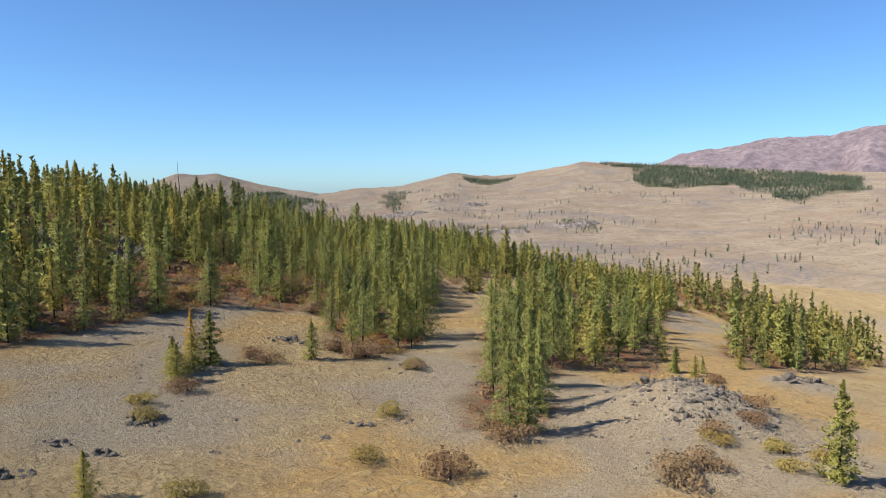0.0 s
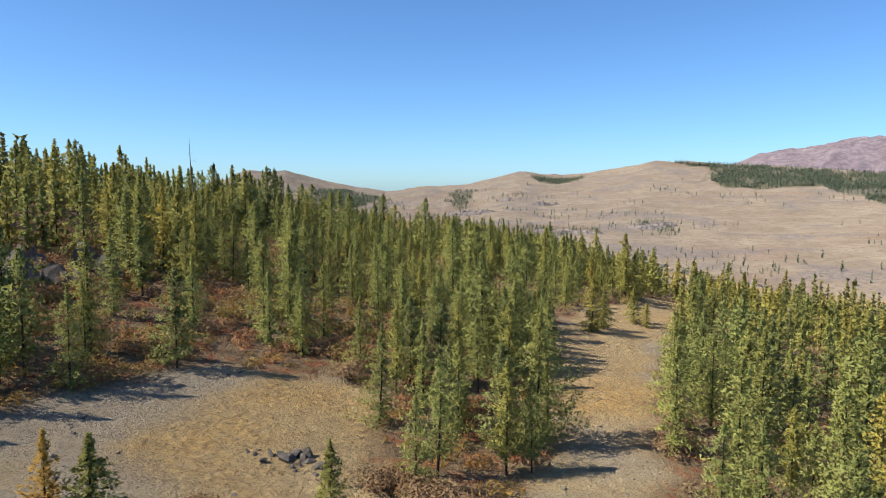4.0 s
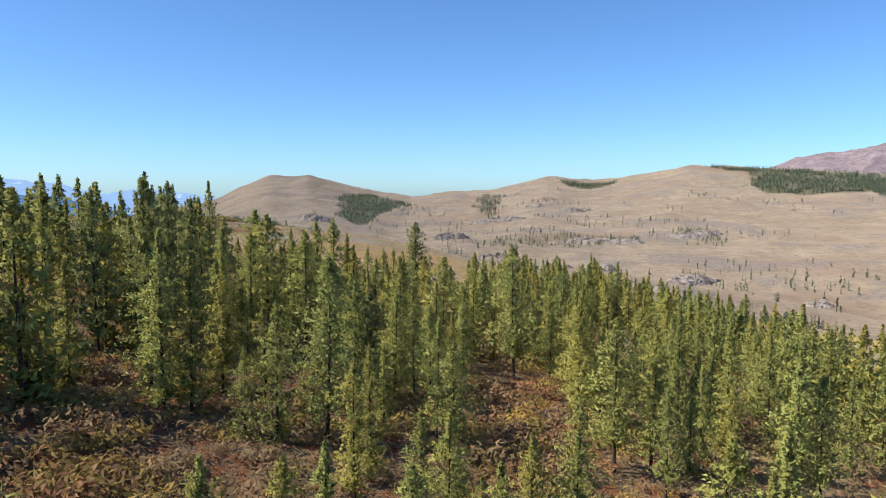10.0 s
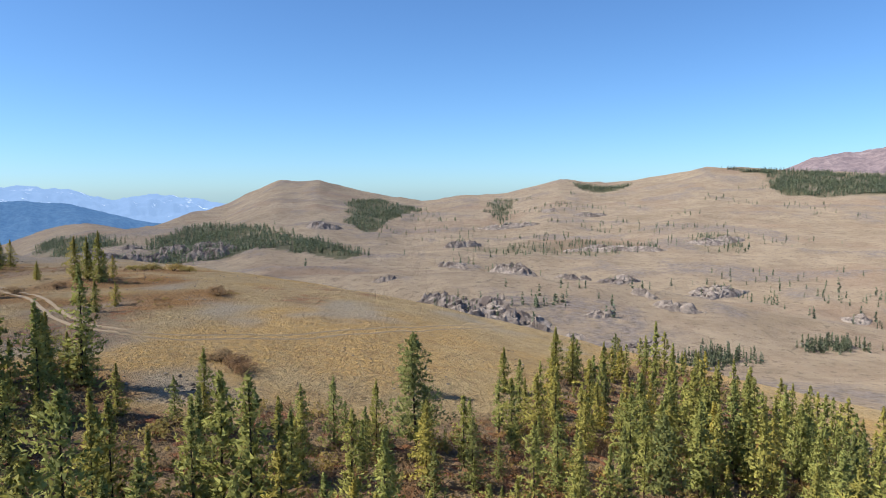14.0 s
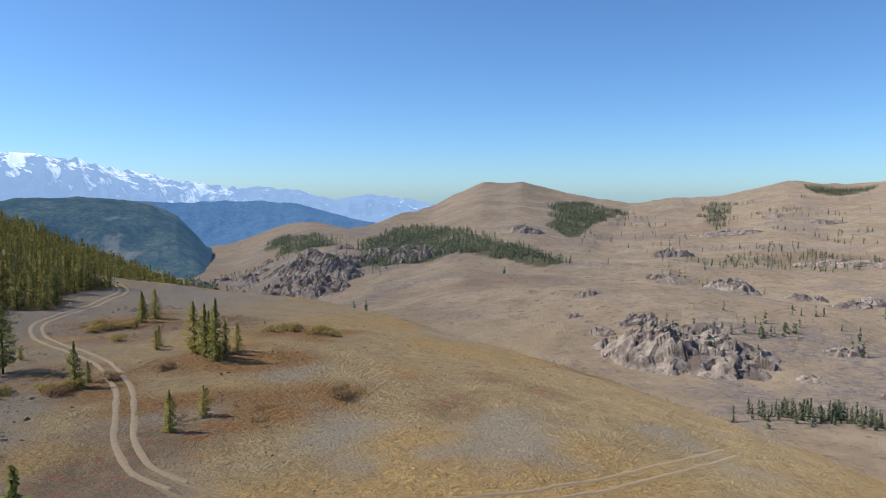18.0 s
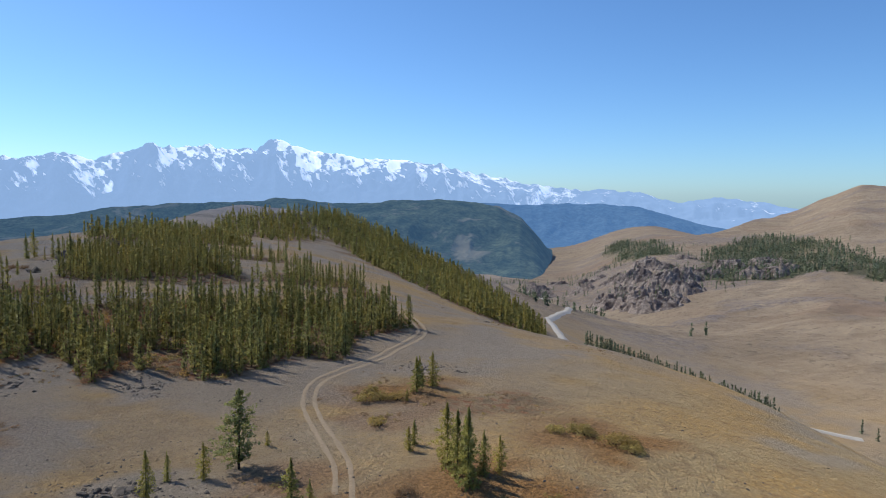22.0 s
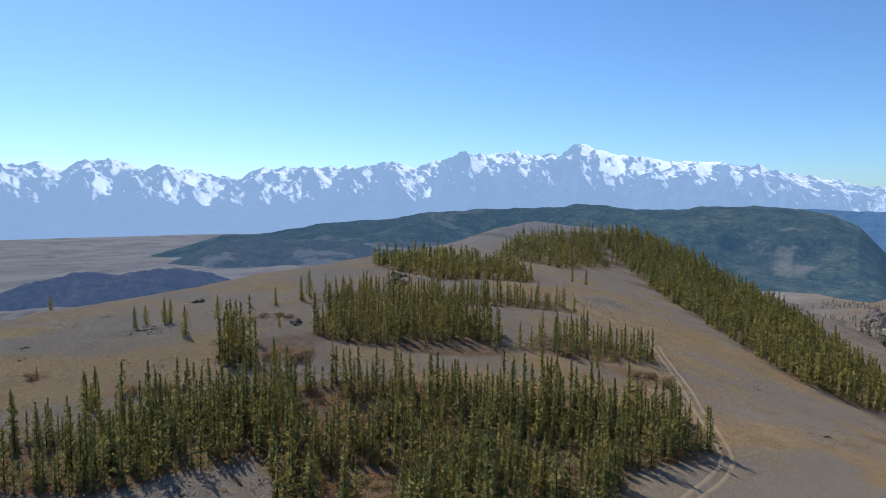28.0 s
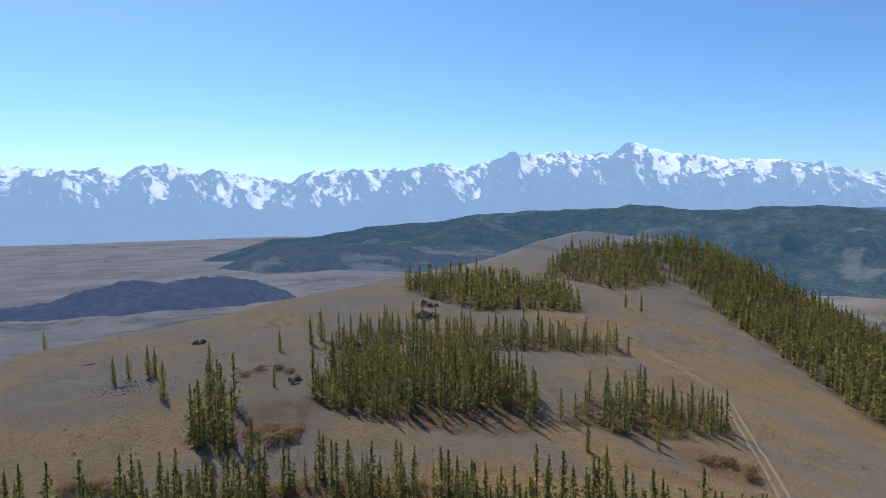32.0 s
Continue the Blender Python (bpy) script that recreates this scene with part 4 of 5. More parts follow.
def outcrop(x, y, width, n, seed, label, group, tall=0.42, blocks=BOULDERS, fine=1.0):
    """A knot of blocks that break through the turf."""
    r = np.random.default_rng(seed)
    base = new("rock_outcrop")
    base.matrix_world = pose(x, y, sheet_at(x, y))
    for k in range(n):
        a, d = r.uniform(0, 6.28), width * 0.42 * math.sqrt(r.random())
        px, py = d * math.cos(a), d * math.sin(a) * 0.7
        size = width * fine * (0.08 + 0.2 * r.random() ** 1.6) * (1.25 - d / width)
        ob = part("boulder", blocks[int(r.integers(0, 7))], ROCK, base)
        up = sheet_at(x + px, y + py) - sheet_at(x, y)
        ob.matrix_local = pose(px, py, up - size * 0.08, r.uniform(-14, 14), r.uniform(-14, 14), r.uniform(0, 360)) @ Matrix.Diagonal((size, size * r.uniform(0.7, 1.1), size * tall * r.uniform(1.0, 2.2), 1))
    return tagged(base, label, "rock", group)


NEAR_ROCKS = [(-13.6, 38.9, 2.4), (-17, 36.1, 2.6), (-16.7, 40.6, 1.9), (-13.4, 44.7, 3.5), (-2.2, 42.5, 1.3), (0.3, 46.0, 2.3), (3.0, 47.0, 1.6), (-8.1, 39.8, 0.9),
              (-7.5, 68.6, 3.5), (-5.4, 67.5, 2.9), (15.6, 44.8, 1.5), (41.4, 62.7, 4.2), (4.3, 61.7, 2.0)]
MOUND_ROCKS = [(22.6, 51.9, 3.6), (27.2, 54.7, 3.8), (28.9, 55.2, 3.4), (25.0, 50.5, 3.2), (28.2, 49.2, 3.6), (22.4, 46.5, 2.4), (30.5, 52.4, 3.0), (24.1, 45.9, 2.3), (18.7, 46.8, 1.6), (26, 52.4, 2.6), (44, 63, 3.4)]
MEADOW_ROCKS = [(-26.5, 187.5, 2.6), (-35.4, 208.2, 1.3), (-38.9, 218.8, 1.1), (-29.7, 204.3, 1.2), (-30.8, 228.9, 0.8), (1.2, 216.1, 1.1), (1.8, 211.8, 1.3), (-11.6, 205.0, 1.0),
                (-44.7, 221.2, 0.9), (-92.4, 231.2, 1.8), (-102.0, 231.1, 2.4), (-83.9, 259.9, 1.4), (-69.1, 257.5, 1.1), (-59.0, 225.3, 0.9), (-118.8, 305.2, 3.9)]
HILL_ROCKS = [(-122.2, 201.5, 3.6), (-118.9, 203.7, 3.2), (-119.0, 206.1, 2.9), (-119.6, 210.4, 3.8), (-146.5, 184.8, 3.0), (-84.1, 259.4, 2.3), (-109.9, 221.0, 2.9), (-107.3, 224.3, 3.2),
              (-102.9, 239.4, 2.5), (-199.7, 203.4, 4.6), (-225.7, 192.5, 4.0), (-186.8, 181.2, 2.7), (-195.9, 180.6, 3.0), (-150.8, 197.6, 3.0), (-108.6, 222.3, 3.0)]
for n, (x, y, w) in enumerate(NEAR_ROCKS):
    outcrop(x, y, w, 11, 500 + n, "low dark grey rock outcrop in dry grass", "rocks on the open slope", 0.6)
for n, (x, y, w) in enumerate(MOUND_ROCKS):
    outcrop(x, y, w, 24, 530 + n, "jagged grey rock breaking from a stony mound", "rocks on the mound", 0.85, fine=0.62)
for n, (x, y, w) in enumerate(MEADOW_ROCKS):
    outcrop(x, y, w, 6, 560 + n, "small grey stones lying in the meadow", "stones on the meadow", 0.36, SMALL_BOULDERS)
for n, (x, y, w) in enumerate(HILL_ROCKS):
    outcrop(x, y, w, 10, 590 + n, "weathered grey rock outcrop on the bare hilltop", "rocks on the hilltop", 0.36, SMALL_BOULDERS)
for n, (x, y, w, tall) in enumerate([(-32.5, 95, 15, 1.25), (-27, 99, 6, 0.6), (-2.9, 140.3, 3.4, 0.5), (0.3, 142.5, 3.0, 0.5), (13.5, 171.7, 2.8, 0.5), (10.4, 125.3, 2.0, 0.5)]):
    outcrop(x, y, w, 14, 620 + n, "dark grey crag among the forest trees", "crags in the forest", tall)
for n, (x, y, w) in enumerate([(-73.8, 206.6, 7.5), (-79.0, 206.3, 4.4), (-69.2, 206.8, 5.2), (-76.5, 209.5, 4.5), (-63, 202.5, 3.5)]):
    outcrop(x, y, w, 16, 640 + n, "broad grey rock ledge beside the dirt track", "ledge rocks", 0.36)
for n, (x, y, w) in enumerate([(-243.5, 272.4, 11), (-209.6, 246.3, 9), (-264, 279, 9), (-188, 232, 5), (-236, 214, 6)]):
    outcrop(x, y, w, 20, 650 + n, "dark rocky knob at the edge of the larches", "rocks on the hilltop", 0.75)


def crag(x, y, rx, ry, h, turn, seed, label, name="rocky_knoll"):
    """A craggy knoll of bedrock, steep and broken on its sides."""
    nu, nv = (150, 70) if rx > 55 and y < 600 else (84, 40) if rx > 34 else (52, 24)
    a, t = np.meshgrid(np.linspace(0, 2 * math.pi, nu), np.linspace(0, 1, nv), indexing="ij")
    c, s = math.cos(radians(turn)), math.sin(radians(turn))
    wob = 1 + 0.22 * fbm(np.cos(a) * 3 + seed, np.sin(a) * 3, 1.3, 3, seed)
    lx, ly = rx * t * np.cos(a) * wob, ry * t * np.sin(a) * wob
    wx, wy = x + lx * c - ly * s, y + lx * s + ly * c
    body = (1 - ramp(t, 0.42, 1.0)) * (0.75 + 0.5 * fbm(wx, wy, rx * 0.5, 3, seed + 3))
    broken = 0.6 * ridged(wx, wy, max(rx, ry) * 0.4, 5, seed + 5) + 0.5 * ridged(wx, wy, max(rx, ry) * 0.13, 4, seed + 6) - 0.55
    facets = 0.55 * blocks(wx, wy, 2.0 + rx * 0.2, seed) + 0.45 * blocks(wx, wy, 1.2 + rx * 0.075, seed + 1)
    z = level(wx, wy) + relief(wx, wy) - 2.0 + h * body + h * (0.4 * broken + 0.75 * facets) * ramp(t, 1.0, 0.72)
    me = mesh_from(name, np.stack([wx, wy, z], -1).reshape(-1, 3), grid_faces(nu, nv), False)
    me.materials.append(CLIFF)
    base = new(name, me)
    r = np.random.default_rng(seed + 80)
    for n in range(int(8 + rx * ry / 90)):
        i, j = int(r.integers(0, nu)), int(r.integers(nv // 9, nv * 3 // 4))
        if n < 12:
            size = h * r.uniform(0.07, 0.2)
            ob = part("boulder", CRAG_BLOCKS[int(r.integers(0, 5))], CLIFF, base)
            ob.matrix_local = pose(wx[i, j], wy[i, j], z[i, j] - size * 0.2, r.uniform(-20, 20), r.uniform(-20, 20), r.uniform(0, 360)) @ Matrix.Diagonal((size * 1.3, size, size * 1.2, 1))
        else:
            CRAG_TREES.append((wx[i, j], wy[i, j], z[i, j] - 0.3, r.uniform(3.5, 7.5), r.uniform(0, 6.28), r.integers(0, 4), r.random() * 0.2))
    return tagged(base, label, "rock", "crags in the valley")


CRAG_BLOCKS, CRAG_TREES = [], []
for k in range(5):
    bv, bf = boulder(460 + k, 14, 1)
    CRAG_BLOCKS.append(mesh_from("boulder", bv, bf, False))


crag(4, 562, 60, 36, 14, -28, 3, "steep pinkish grey cliff above the dry valley")
for n, (x, y, rx, ry, h) in enumerate([(54, 901, 40, 17, 11), (-64, 693, 13, 7, 5), (-10, 940, 26, 12, 7), (4, 1186, 40, 16, 11), (116, 877, 22, 12, 7), (160, 862, 42, 18, 6), (84, 575, 14, 8, 5), (61, 530, 10, 6, 4),
                                       (96, 517, 17, 6, 4), (143, 606, 20, 10, 6), (236, 798, 58, 16, 8), (-67, 647, 11, 6, 4), (-44, 612, 13, 7, 5), (-23, 626, 17, 8, 6), (131, 645, 14, 8, 5), (245, 830, 34, 14, 6),
                                       (281, 1678, 50, 20, 10), (203, 1759, 34, 14, 8), (-240, 1386, 40, 20, 10), (210, 1130, 90, 22, 8), (380, 1180, 70, 20, 8), (90, 1500, 70, 24, 9), (310, 690, 30, 12, 5), (200, 720, 16, 8, 4)]):
    crag(x, y, rx, ry, h, (n * 53) % 90 - 45, 20 + n, "grey rocky knoll on the steppe slope")
# The rocky hill across the valley.
hill_rng = np.random.default_rng(57)
for n, (x, y) in enumerate(scatter(ROCKY, 74, 58)):
    low = float(ramp(math.hypot(x + 40, y - 205), 1250, 850))
    q = hill_rng.uniform(0.7, 1.3) * (0.6 + 0.5 * low)
    crag(x, y, 40 * q, 25 * q, 13 * q, hill_rng.uniform(-60, 60), 60 + n, "broken violet-grey rocks on the hill across the valley")


# ---- tracks and road ----
def along(points, step):
    p = np.array(points, float)
    out = []
    for i in range(len(p) - 1):
        a, b, c, d = p[max(i - 1, 0)], p[i], p[i + 1], p[min(i + 2, len(p) - 1)]
        n = max(2, int(np.linalg.norm(c - b) / step))
        for k in range(n):
            t = k / n
            out.append(0.5 * (2 * b + (c - a) * t + (2 * a - 5 * b + 4 * c - d) * t**2 + (3 * b - a - 3 * c + d) * t**3))
    return np.array(out + [p[-1]])


def strip(name, points, offset, width, material, parent, lift=0.05, step=0.8):
    line = along(points, step)
    way = np.gradient(line, axis=0)
    way /= np.linalg.norm(way, axis=1, keepdims=True)
    side = np.stack([-way[:, 1], way[:, 0]], 1)
    rows = []
    for n, (p, q) in enumerate(zip(line, side)):
        wob = 0.05 * math.sin(n * 0.37 + offset) * min(width, 1)
        for k in (-0.5, -0.17, 0.17, 0.5):
            e = p + q * (offset + wob + k * width * (1 + 0.12 * math.sin(n * 0.9 + k)))
            rows.append((e[0], e[1], sheet_at(*e) + (lift if abs(k) < 0.4 else -0.02)))
    me = mesh_from(name, rows, grid_faces(len(line), 4), True)
    return part(name, me, material, parent)


track = new("dirt_track")
FAINT_LINE = [(1, 238), (-4, 229), (-9, 220), (-14, 212.5), (-18, 209), (-22, 206), (-27, 203), (-32, 200.7), (-36, 200.3), (-39.5, 201.1)]
TRACK_LINE = [(-38.5, 201.2), (-42, 202), (-45, 204), (-48, 206.5), (-51, 210), (-54.5, 214), (-58.5, 218), (-67, 224.7), (-75, 228.7), (-83, 232.5), (-89.5, 236.5), (-94, 241),
              (-96, 246.5), (-98, 254), (-103.5, 265.5), (-110, 276), (-119, 282), (-133, 290.5), (-147, 299), (-171.5, 313.5), (-186, 321), (-213, 322)]
for offset in (0.75, -0.75):
    strip("rut", TRACK_LINE, offset, 0.66, TRACK, track)
    strip("faint_rut", FAINT_LINE, offset, 0.5, FAINT, track)
tagged(track, "two pale wheel ruts worn into the dry meadow", "dirt track", kind="structure")
road = new("gravel_road")
strip("roadway", [(-90, 500), (-125, 472), (-152, 448), (-171, 432), (-186, 434), (-207, 461), (-230, 488), (-250, 511), (-263, 527), (-308, 610), (-390, 740), (-500, 890), (-620, 1010), (-700, 1090)], 0, 5.2, ROAD, road, 0.8, 4.0)
tagged(road, "pale gravel road winding along the valley floor", "road", kind="structure")


# ---- distant trees ----
TINY = [conifer(240 + k, 1.0, 0.24, 12, 2, 0.24, 0.02, 0.9, (2, 3), 0.36) for k in range(4)]
far_rng = np.random.default_rng(23)
far_rows, river_rows = [], []


def far_wood(ring, gap, low, high, seed, keep=1.0):
    for x, y in scatter(ring, gap, seed):
        x, y = x + 5 * gap * float(fbm(x, y, 9 * gap, 3, 61)), y + 5 * gap * float(fbm(x, y, 9 * gap, 3, 62))
        if far_rng.random() < keep * (0.4 + 0.6 * float(ramp(fbm(x, y, 90, 3, 63) + 0.6 * fbm(x, y, 28, 2, 66), -0.4, 0.05))):
            far_rows.append((x, y, sheet_at(x, y) - 0.3, far_rng.uniform(low, high), far_rng.uniform(0, 6.28), far_rng.integers(0, 4), far_rng.random() * 0.25))


for n, (ring, gap, low, high, keep) in enumerate(FAR_WOODS):
    far_wood(ring, gap, low, high, n + 1, keep)
for n, (x, y) in enumerate(along([(-223, 500), (-195, 480), (-160, 500), (-120, 492), (-82, 520), (-56, 500), (-33, 469), (-14, 451), (9, 430), (46, 470), (73, 462), (95, 455), (123, 489), (157, 505), (204, 537), (274, 570), (340, 590)], 2.6)):
    clump = float(fbm(x, y, 40, 2, 91))
    for _ in range(5 if clump > -0.02 else 0):
        px, py = x + far_rng.normal(0, 6), y + far_rng.normal(0, 5)
        river_rows.append((px, py, sheet_at(px, py) - 0.2, far_rng.uniform(4.5, 8.5), far_rng.uniform(0, 6.28), far_rng.integers(0, 4), far_rng.random() * 0.4))
for _ in range(4200):
    x, y = far_rng.uniform(-180, 1100), far_rng.uniform(560, 2200)
    if float(ridged(x, y, 150, 5, 5) + 0.5 * fbm(x, y, 110, 3, 95)) > 0.74 + 0.16 * far_rng.random():
        far_rows.append((x, y, sheet_at(x, y) - 0.3, far_rng.uniform(4, 9), far_rng.uniform(0, 6.28), far_rng.integers(0, 4), far_rng.random() * 0.2))
for _ in range(2600):
    x, y = far_rng.uniform(-950, -330), far_rng.uniform(850, 1500)
    if float(ridged(x, y, 150, 5, 5) + 0.6 * fbm(x, y, 80, 3, 96)) > 0.62 + 0.25 * far_rng.random():
        far_rows.append((x, y, sheet_at(x, y) - 0.3, far_rng.uniform(4, 8), far_rng.uniform(0, 6.28), far_rng.integers(0, 4), far_rng.random() * 0.2))
far_rows += CRAG_TREES
for x, y in ((408, 815), (424, 818), (470, 850), (357, 808), (-244, 674), (-240, 690)):
    far_rows.append((x, y, sheet_at(x, y) - 0.2, 10.0, 0.5 * x, 1, 0.05))
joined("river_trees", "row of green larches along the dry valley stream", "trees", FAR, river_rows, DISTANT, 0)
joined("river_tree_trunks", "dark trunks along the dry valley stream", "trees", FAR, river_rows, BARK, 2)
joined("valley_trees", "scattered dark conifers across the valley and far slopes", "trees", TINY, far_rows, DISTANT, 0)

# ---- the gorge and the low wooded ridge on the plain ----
# Dark tones put the cliffs' shade in the colour; blue emission adds haze.
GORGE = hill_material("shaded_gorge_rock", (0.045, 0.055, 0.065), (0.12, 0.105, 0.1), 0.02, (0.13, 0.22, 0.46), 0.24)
# The ridge's blue emission is haze put into the material as well.
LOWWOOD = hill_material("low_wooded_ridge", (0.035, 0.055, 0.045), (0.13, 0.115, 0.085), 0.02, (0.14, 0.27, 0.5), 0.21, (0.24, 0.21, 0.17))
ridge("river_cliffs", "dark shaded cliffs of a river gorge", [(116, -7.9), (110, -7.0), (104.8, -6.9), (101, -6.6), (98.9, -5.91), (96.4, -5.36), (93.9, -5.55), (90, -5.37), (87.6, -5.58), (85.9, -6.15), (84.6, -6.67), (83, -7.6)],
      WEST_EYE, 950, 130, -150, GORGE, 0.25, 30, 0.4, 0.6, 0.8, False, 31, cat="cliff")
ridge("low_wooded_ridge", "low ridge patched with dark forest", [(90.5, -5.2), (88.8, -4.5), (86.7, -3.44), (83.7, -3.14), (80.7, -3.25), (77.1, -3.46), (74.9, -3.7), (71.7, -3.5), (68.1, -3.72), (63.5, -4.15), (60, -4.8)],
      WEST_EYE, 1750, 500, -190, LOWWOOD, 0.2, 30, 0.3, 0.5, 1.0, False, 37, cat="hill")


# ---- shrubs ----
def bush(seed, leaves, size, high=0.75):
    """A rounded, uneven shrub of small leaves with a few stems."""
    r = np.random.default_rng(seed)
    lobes = [(r.uniform(-0.45, 0.45), r.uniform(-0.45, 0.45), r.uniform(0.2, 0.55) * high, r.uniform(0.3, 0.5)) for _ in range(6)]
    cv, cf, cn = [], [], []
    for _ in range(leaves):
        x, y, z, q = lobes[int(r.integers(0, 6))]
        d = r.normal(0, 1, 3)
        d /= np.linalg.norm(d)
        d[2] = abs(d[2])
        c = np.array([x, y, z * 0.7]) + d * q * r.uniform(0.55, 1.1) * (1, 1, high)
        u = np.cross(d, r.normal(0, 1, 3))
        u /= np.linalg.norm(u)
        w = np.cross(d, u)
        s = size * r.uniform(0.6, 1.4)
        n = len(cv)
        leaf = [c - u * s, c + w * s * 0.75 + d * s * 0.4, c + u * s + d * s * 0.5]
        if np.cross(leaf[1] - leaf[0], leaf[2] - leaf[0]) @ d < 0:
            leaf = leaf[::-1]
        cv += leaf
        cn += [d + (0, 0, 0.3) + r.normal(0, 0.35, 3)] * 3
        cf.append((n, n + 1, n + 2))
    tv, tf = [], []
    for k in range(5):
        x, y, z, q = lobes[k]
        v, f = rings([(x * 0.1, y * 0.1, -0.05), (x * 0.6, y * 0.6, z * 0.5), (x, y, z)], [0.03, 0.022, 0.012], 5)
        tf += [tuple(i + len(tv) for i in q4) for q4 in f]
        tv += v
    cn = np.array(cn)
    return np.array(cv), np.array(cf), np.array(tv), np.array(tf), cn / np.linalg.norm(cn, axis=1, keepdims=True)


class BushKind(TreeKind):
    """A shrub shape: foliage over a few stems."""
    def plant(self, x, y, size, turn, group, wide=1.0):
        base = new(self.name)
        base.empty_display_size = 0.2
        base.matrix_world = pose(x, y, sheet_at(x, y) - 0.03, 0, 0, turn) @ Matrix.Diagonal((size, size, size, 1))
        part("foliage", self.crown, self.material, base)
        part("stem", self.trunk, BARK, base)
        return tagged(base, self.label, "shrub", group)


BROWN_BUSHES = [BushKind("shrub", "low brown autumn shrub with bare twigs", SHRUB, bush(700 + k, 900, 0.048), 0.1 + 0.2 * k) for k in range(3)]
GOLD_BUSHES = [BushKind("golden_shrub", "low golden olive shrub in dry grass", GOLDEN, bush(710 + k, 900, 0.048), 0.15 * k) for k in range(3)]
lone([(-14.3, 48.4, 1.6), (-13.4, 45.0, 1.5), (0.1, 38.7, 1.3), (27.2, 41.6, 1.7), (-8.1, 33.4, 1.4), (23.6, 43.2, 1.3), (1.7, 48.2, 1.1), (4.7, 60.9, 1.4), (29.5, 40.4, 1.5), (25.8, 38.4, 1.4)], GOLD_BUSHES, "shrubs on the open slope")
lone([(20.3, 38.6, 2.0), (18.6, 37.6, 1.8), (27.5, 46.0, 1.5), (24.0, 44.4, 1.3), (29.6, 49.0, 1.4), (31.5, 58.5, 1.5), (8.5, 45.5, 1.6), (9.6, 42.8, 2.2), (4.9, 36.4, 2.4), (17.4, 36.4, 2.5), (-7.7, 60.4, 1.8), (-9.6, 62.0, 1.7), (4.9, 60.3, 1.6), (-0.2, 64.5, 2.6), (-12.2, 51.9, 2.0), (-2.8, 66.2, 1.8), (0.8, 64.0, 2.3),
      (-1.6, 65.5, 2.2), (12.4, 65.4, 1.4), (14.2, 74.0, 2.0), (33.5, 63.0, 1.6), (-5.2, 81.5, 2.4)], BROWN_BUSHES, "shrubs on the open slope")
lone([(-59.2, 248.6, 1.9), (-57.0, 250.2, 2.2), (-53.3, 250.0, 2.4), (-50.2, 249.2, 1.8), (-58.2, 250.6, 1.8), (-52.0, 252.0, 1.7), (-84.1, 240.7, 2.0), (-82.3, 242.3, 2.0), (-80.8, 243.9, 2.0), (-74.3, 235.6, 2.0),
      (-67.1, 211.7, 1.7), (-62.9, 214.9, 2.0), (-63.9, 213.4, 1.5), (-84.5, 243.0, 2.1)], GOLD_BUSHES, "shrubs on the meadow")
lone([(-36.8, 223.6, 2.2), (-58.8, 224.9, 1.1), (-25.4, 193.2, 2.2), (-26.6, 194.4, 2.0), (-24.2, 192.4, 1.8), (-61.9, 213.9, 1.8), (-61.4, 219.5, 1.8), (-110.0, 203.4, 1.8), (-107.8, 201.2, 2.0), (-107.3, 198.8, 2.0),
      (-174.3, 184.9, 2.2), (-118, 190, 2.2), (-112, 187, 2.4), (-104, 184, 2.2), (-99, 183, 2.4), (-109, 192, 2.0)], BROWN_BUSHES, "shrubs on the meadow")
lone([(-156.8, 206.7, 2.6), (-158.1, 203.8, 2.3), (-159.0, 200.9, 2.4), (-162.7, 226.6, 2.8), (-164.6, 230.1, 2.6), (-165.4, 224.4, 2.5), (-163.0, 228.6, 2.7), (-166.0, 227.0, 2.4), (-198.1, 230.0, 1.8), (-199.1, 226.9, 1.8),
      (-196.7, 223.6, 1.8), (-195.2, 231.9, 1.8), (-142.5, 292.3, 2.6), (-145.6, 287.8, 2.4), (-145.0, 291.3, 2.4), (-140.9, 290.8, 2.2)], BROWN_BUSHES, "shrubs on the hilltop")

# ---- undergrowth, grass and loose stones ----
cover_rng = np.random.default_rng(31)
low_bush = [bush(730 + k, 120, 0.085) for k in range(4)]
under_rows, gold_rows = [], []
for index, key in enumerate(("slope", "strip", "corner", "front", "edge", "low", "clump")):
    for x, y in scatter(WOODS[key][0], 1.55 if key == "slope" else 2.0, 900 + index):
        if inside(x, y, LANE):
            continue
        if cover_rng.random() < 0.72 and -52 < x or key in ("front", "low"):
            rows = gold_rows if cover_rng.random() < 0.42 else under_rows
            rows.append((x, y, sheet_at(x, y) - 0.05, cover_rng.uniform(0.5, 1.9), cover_rng.uniform(0, 6.28), cover_rng.integers(0, 4), float(np.clip(0.3 + 1.2 * fbm(x, y, 14, 2, 97), 0, 1))))
for hx, hy, q in GLADES:
    for _ in range(int(q * q * 1.6) if hx < 6 and hy < 150 else 0):
        x, y = hx + cover_rng.normal(0, 0.5) * q, hy + cover_rng.normal(0, 0.5) * q
        (gold_rows if cover_rng.random() < 0.4 else under_rows).append((x, y, sheet_at(x, y) - 0.05, cover_rng.uniform(0.9, 2.3), cover_rng.uniform(0, 6.28), cover_rng.integers(0, 4), cover_rng.random() * 0.7))
for hx, hy, q in HALOS:
    for _ in range(int(q * 3)):
        x, y = hx + cover_rng.normal(0, 0.42) * q, hy + cover_rng.normal(0, 0.42) * q
        (gold_rows if cover_rng.random() < 0.35 else under_rows).append((x, y, sheet_at(x, y) - 0.05, cover_rng.uniform(0.3, 0.85), cover_rng.uniform(0, 6.28), cover_rng.integers(0, 4), cover_rng.random() * 0.35))
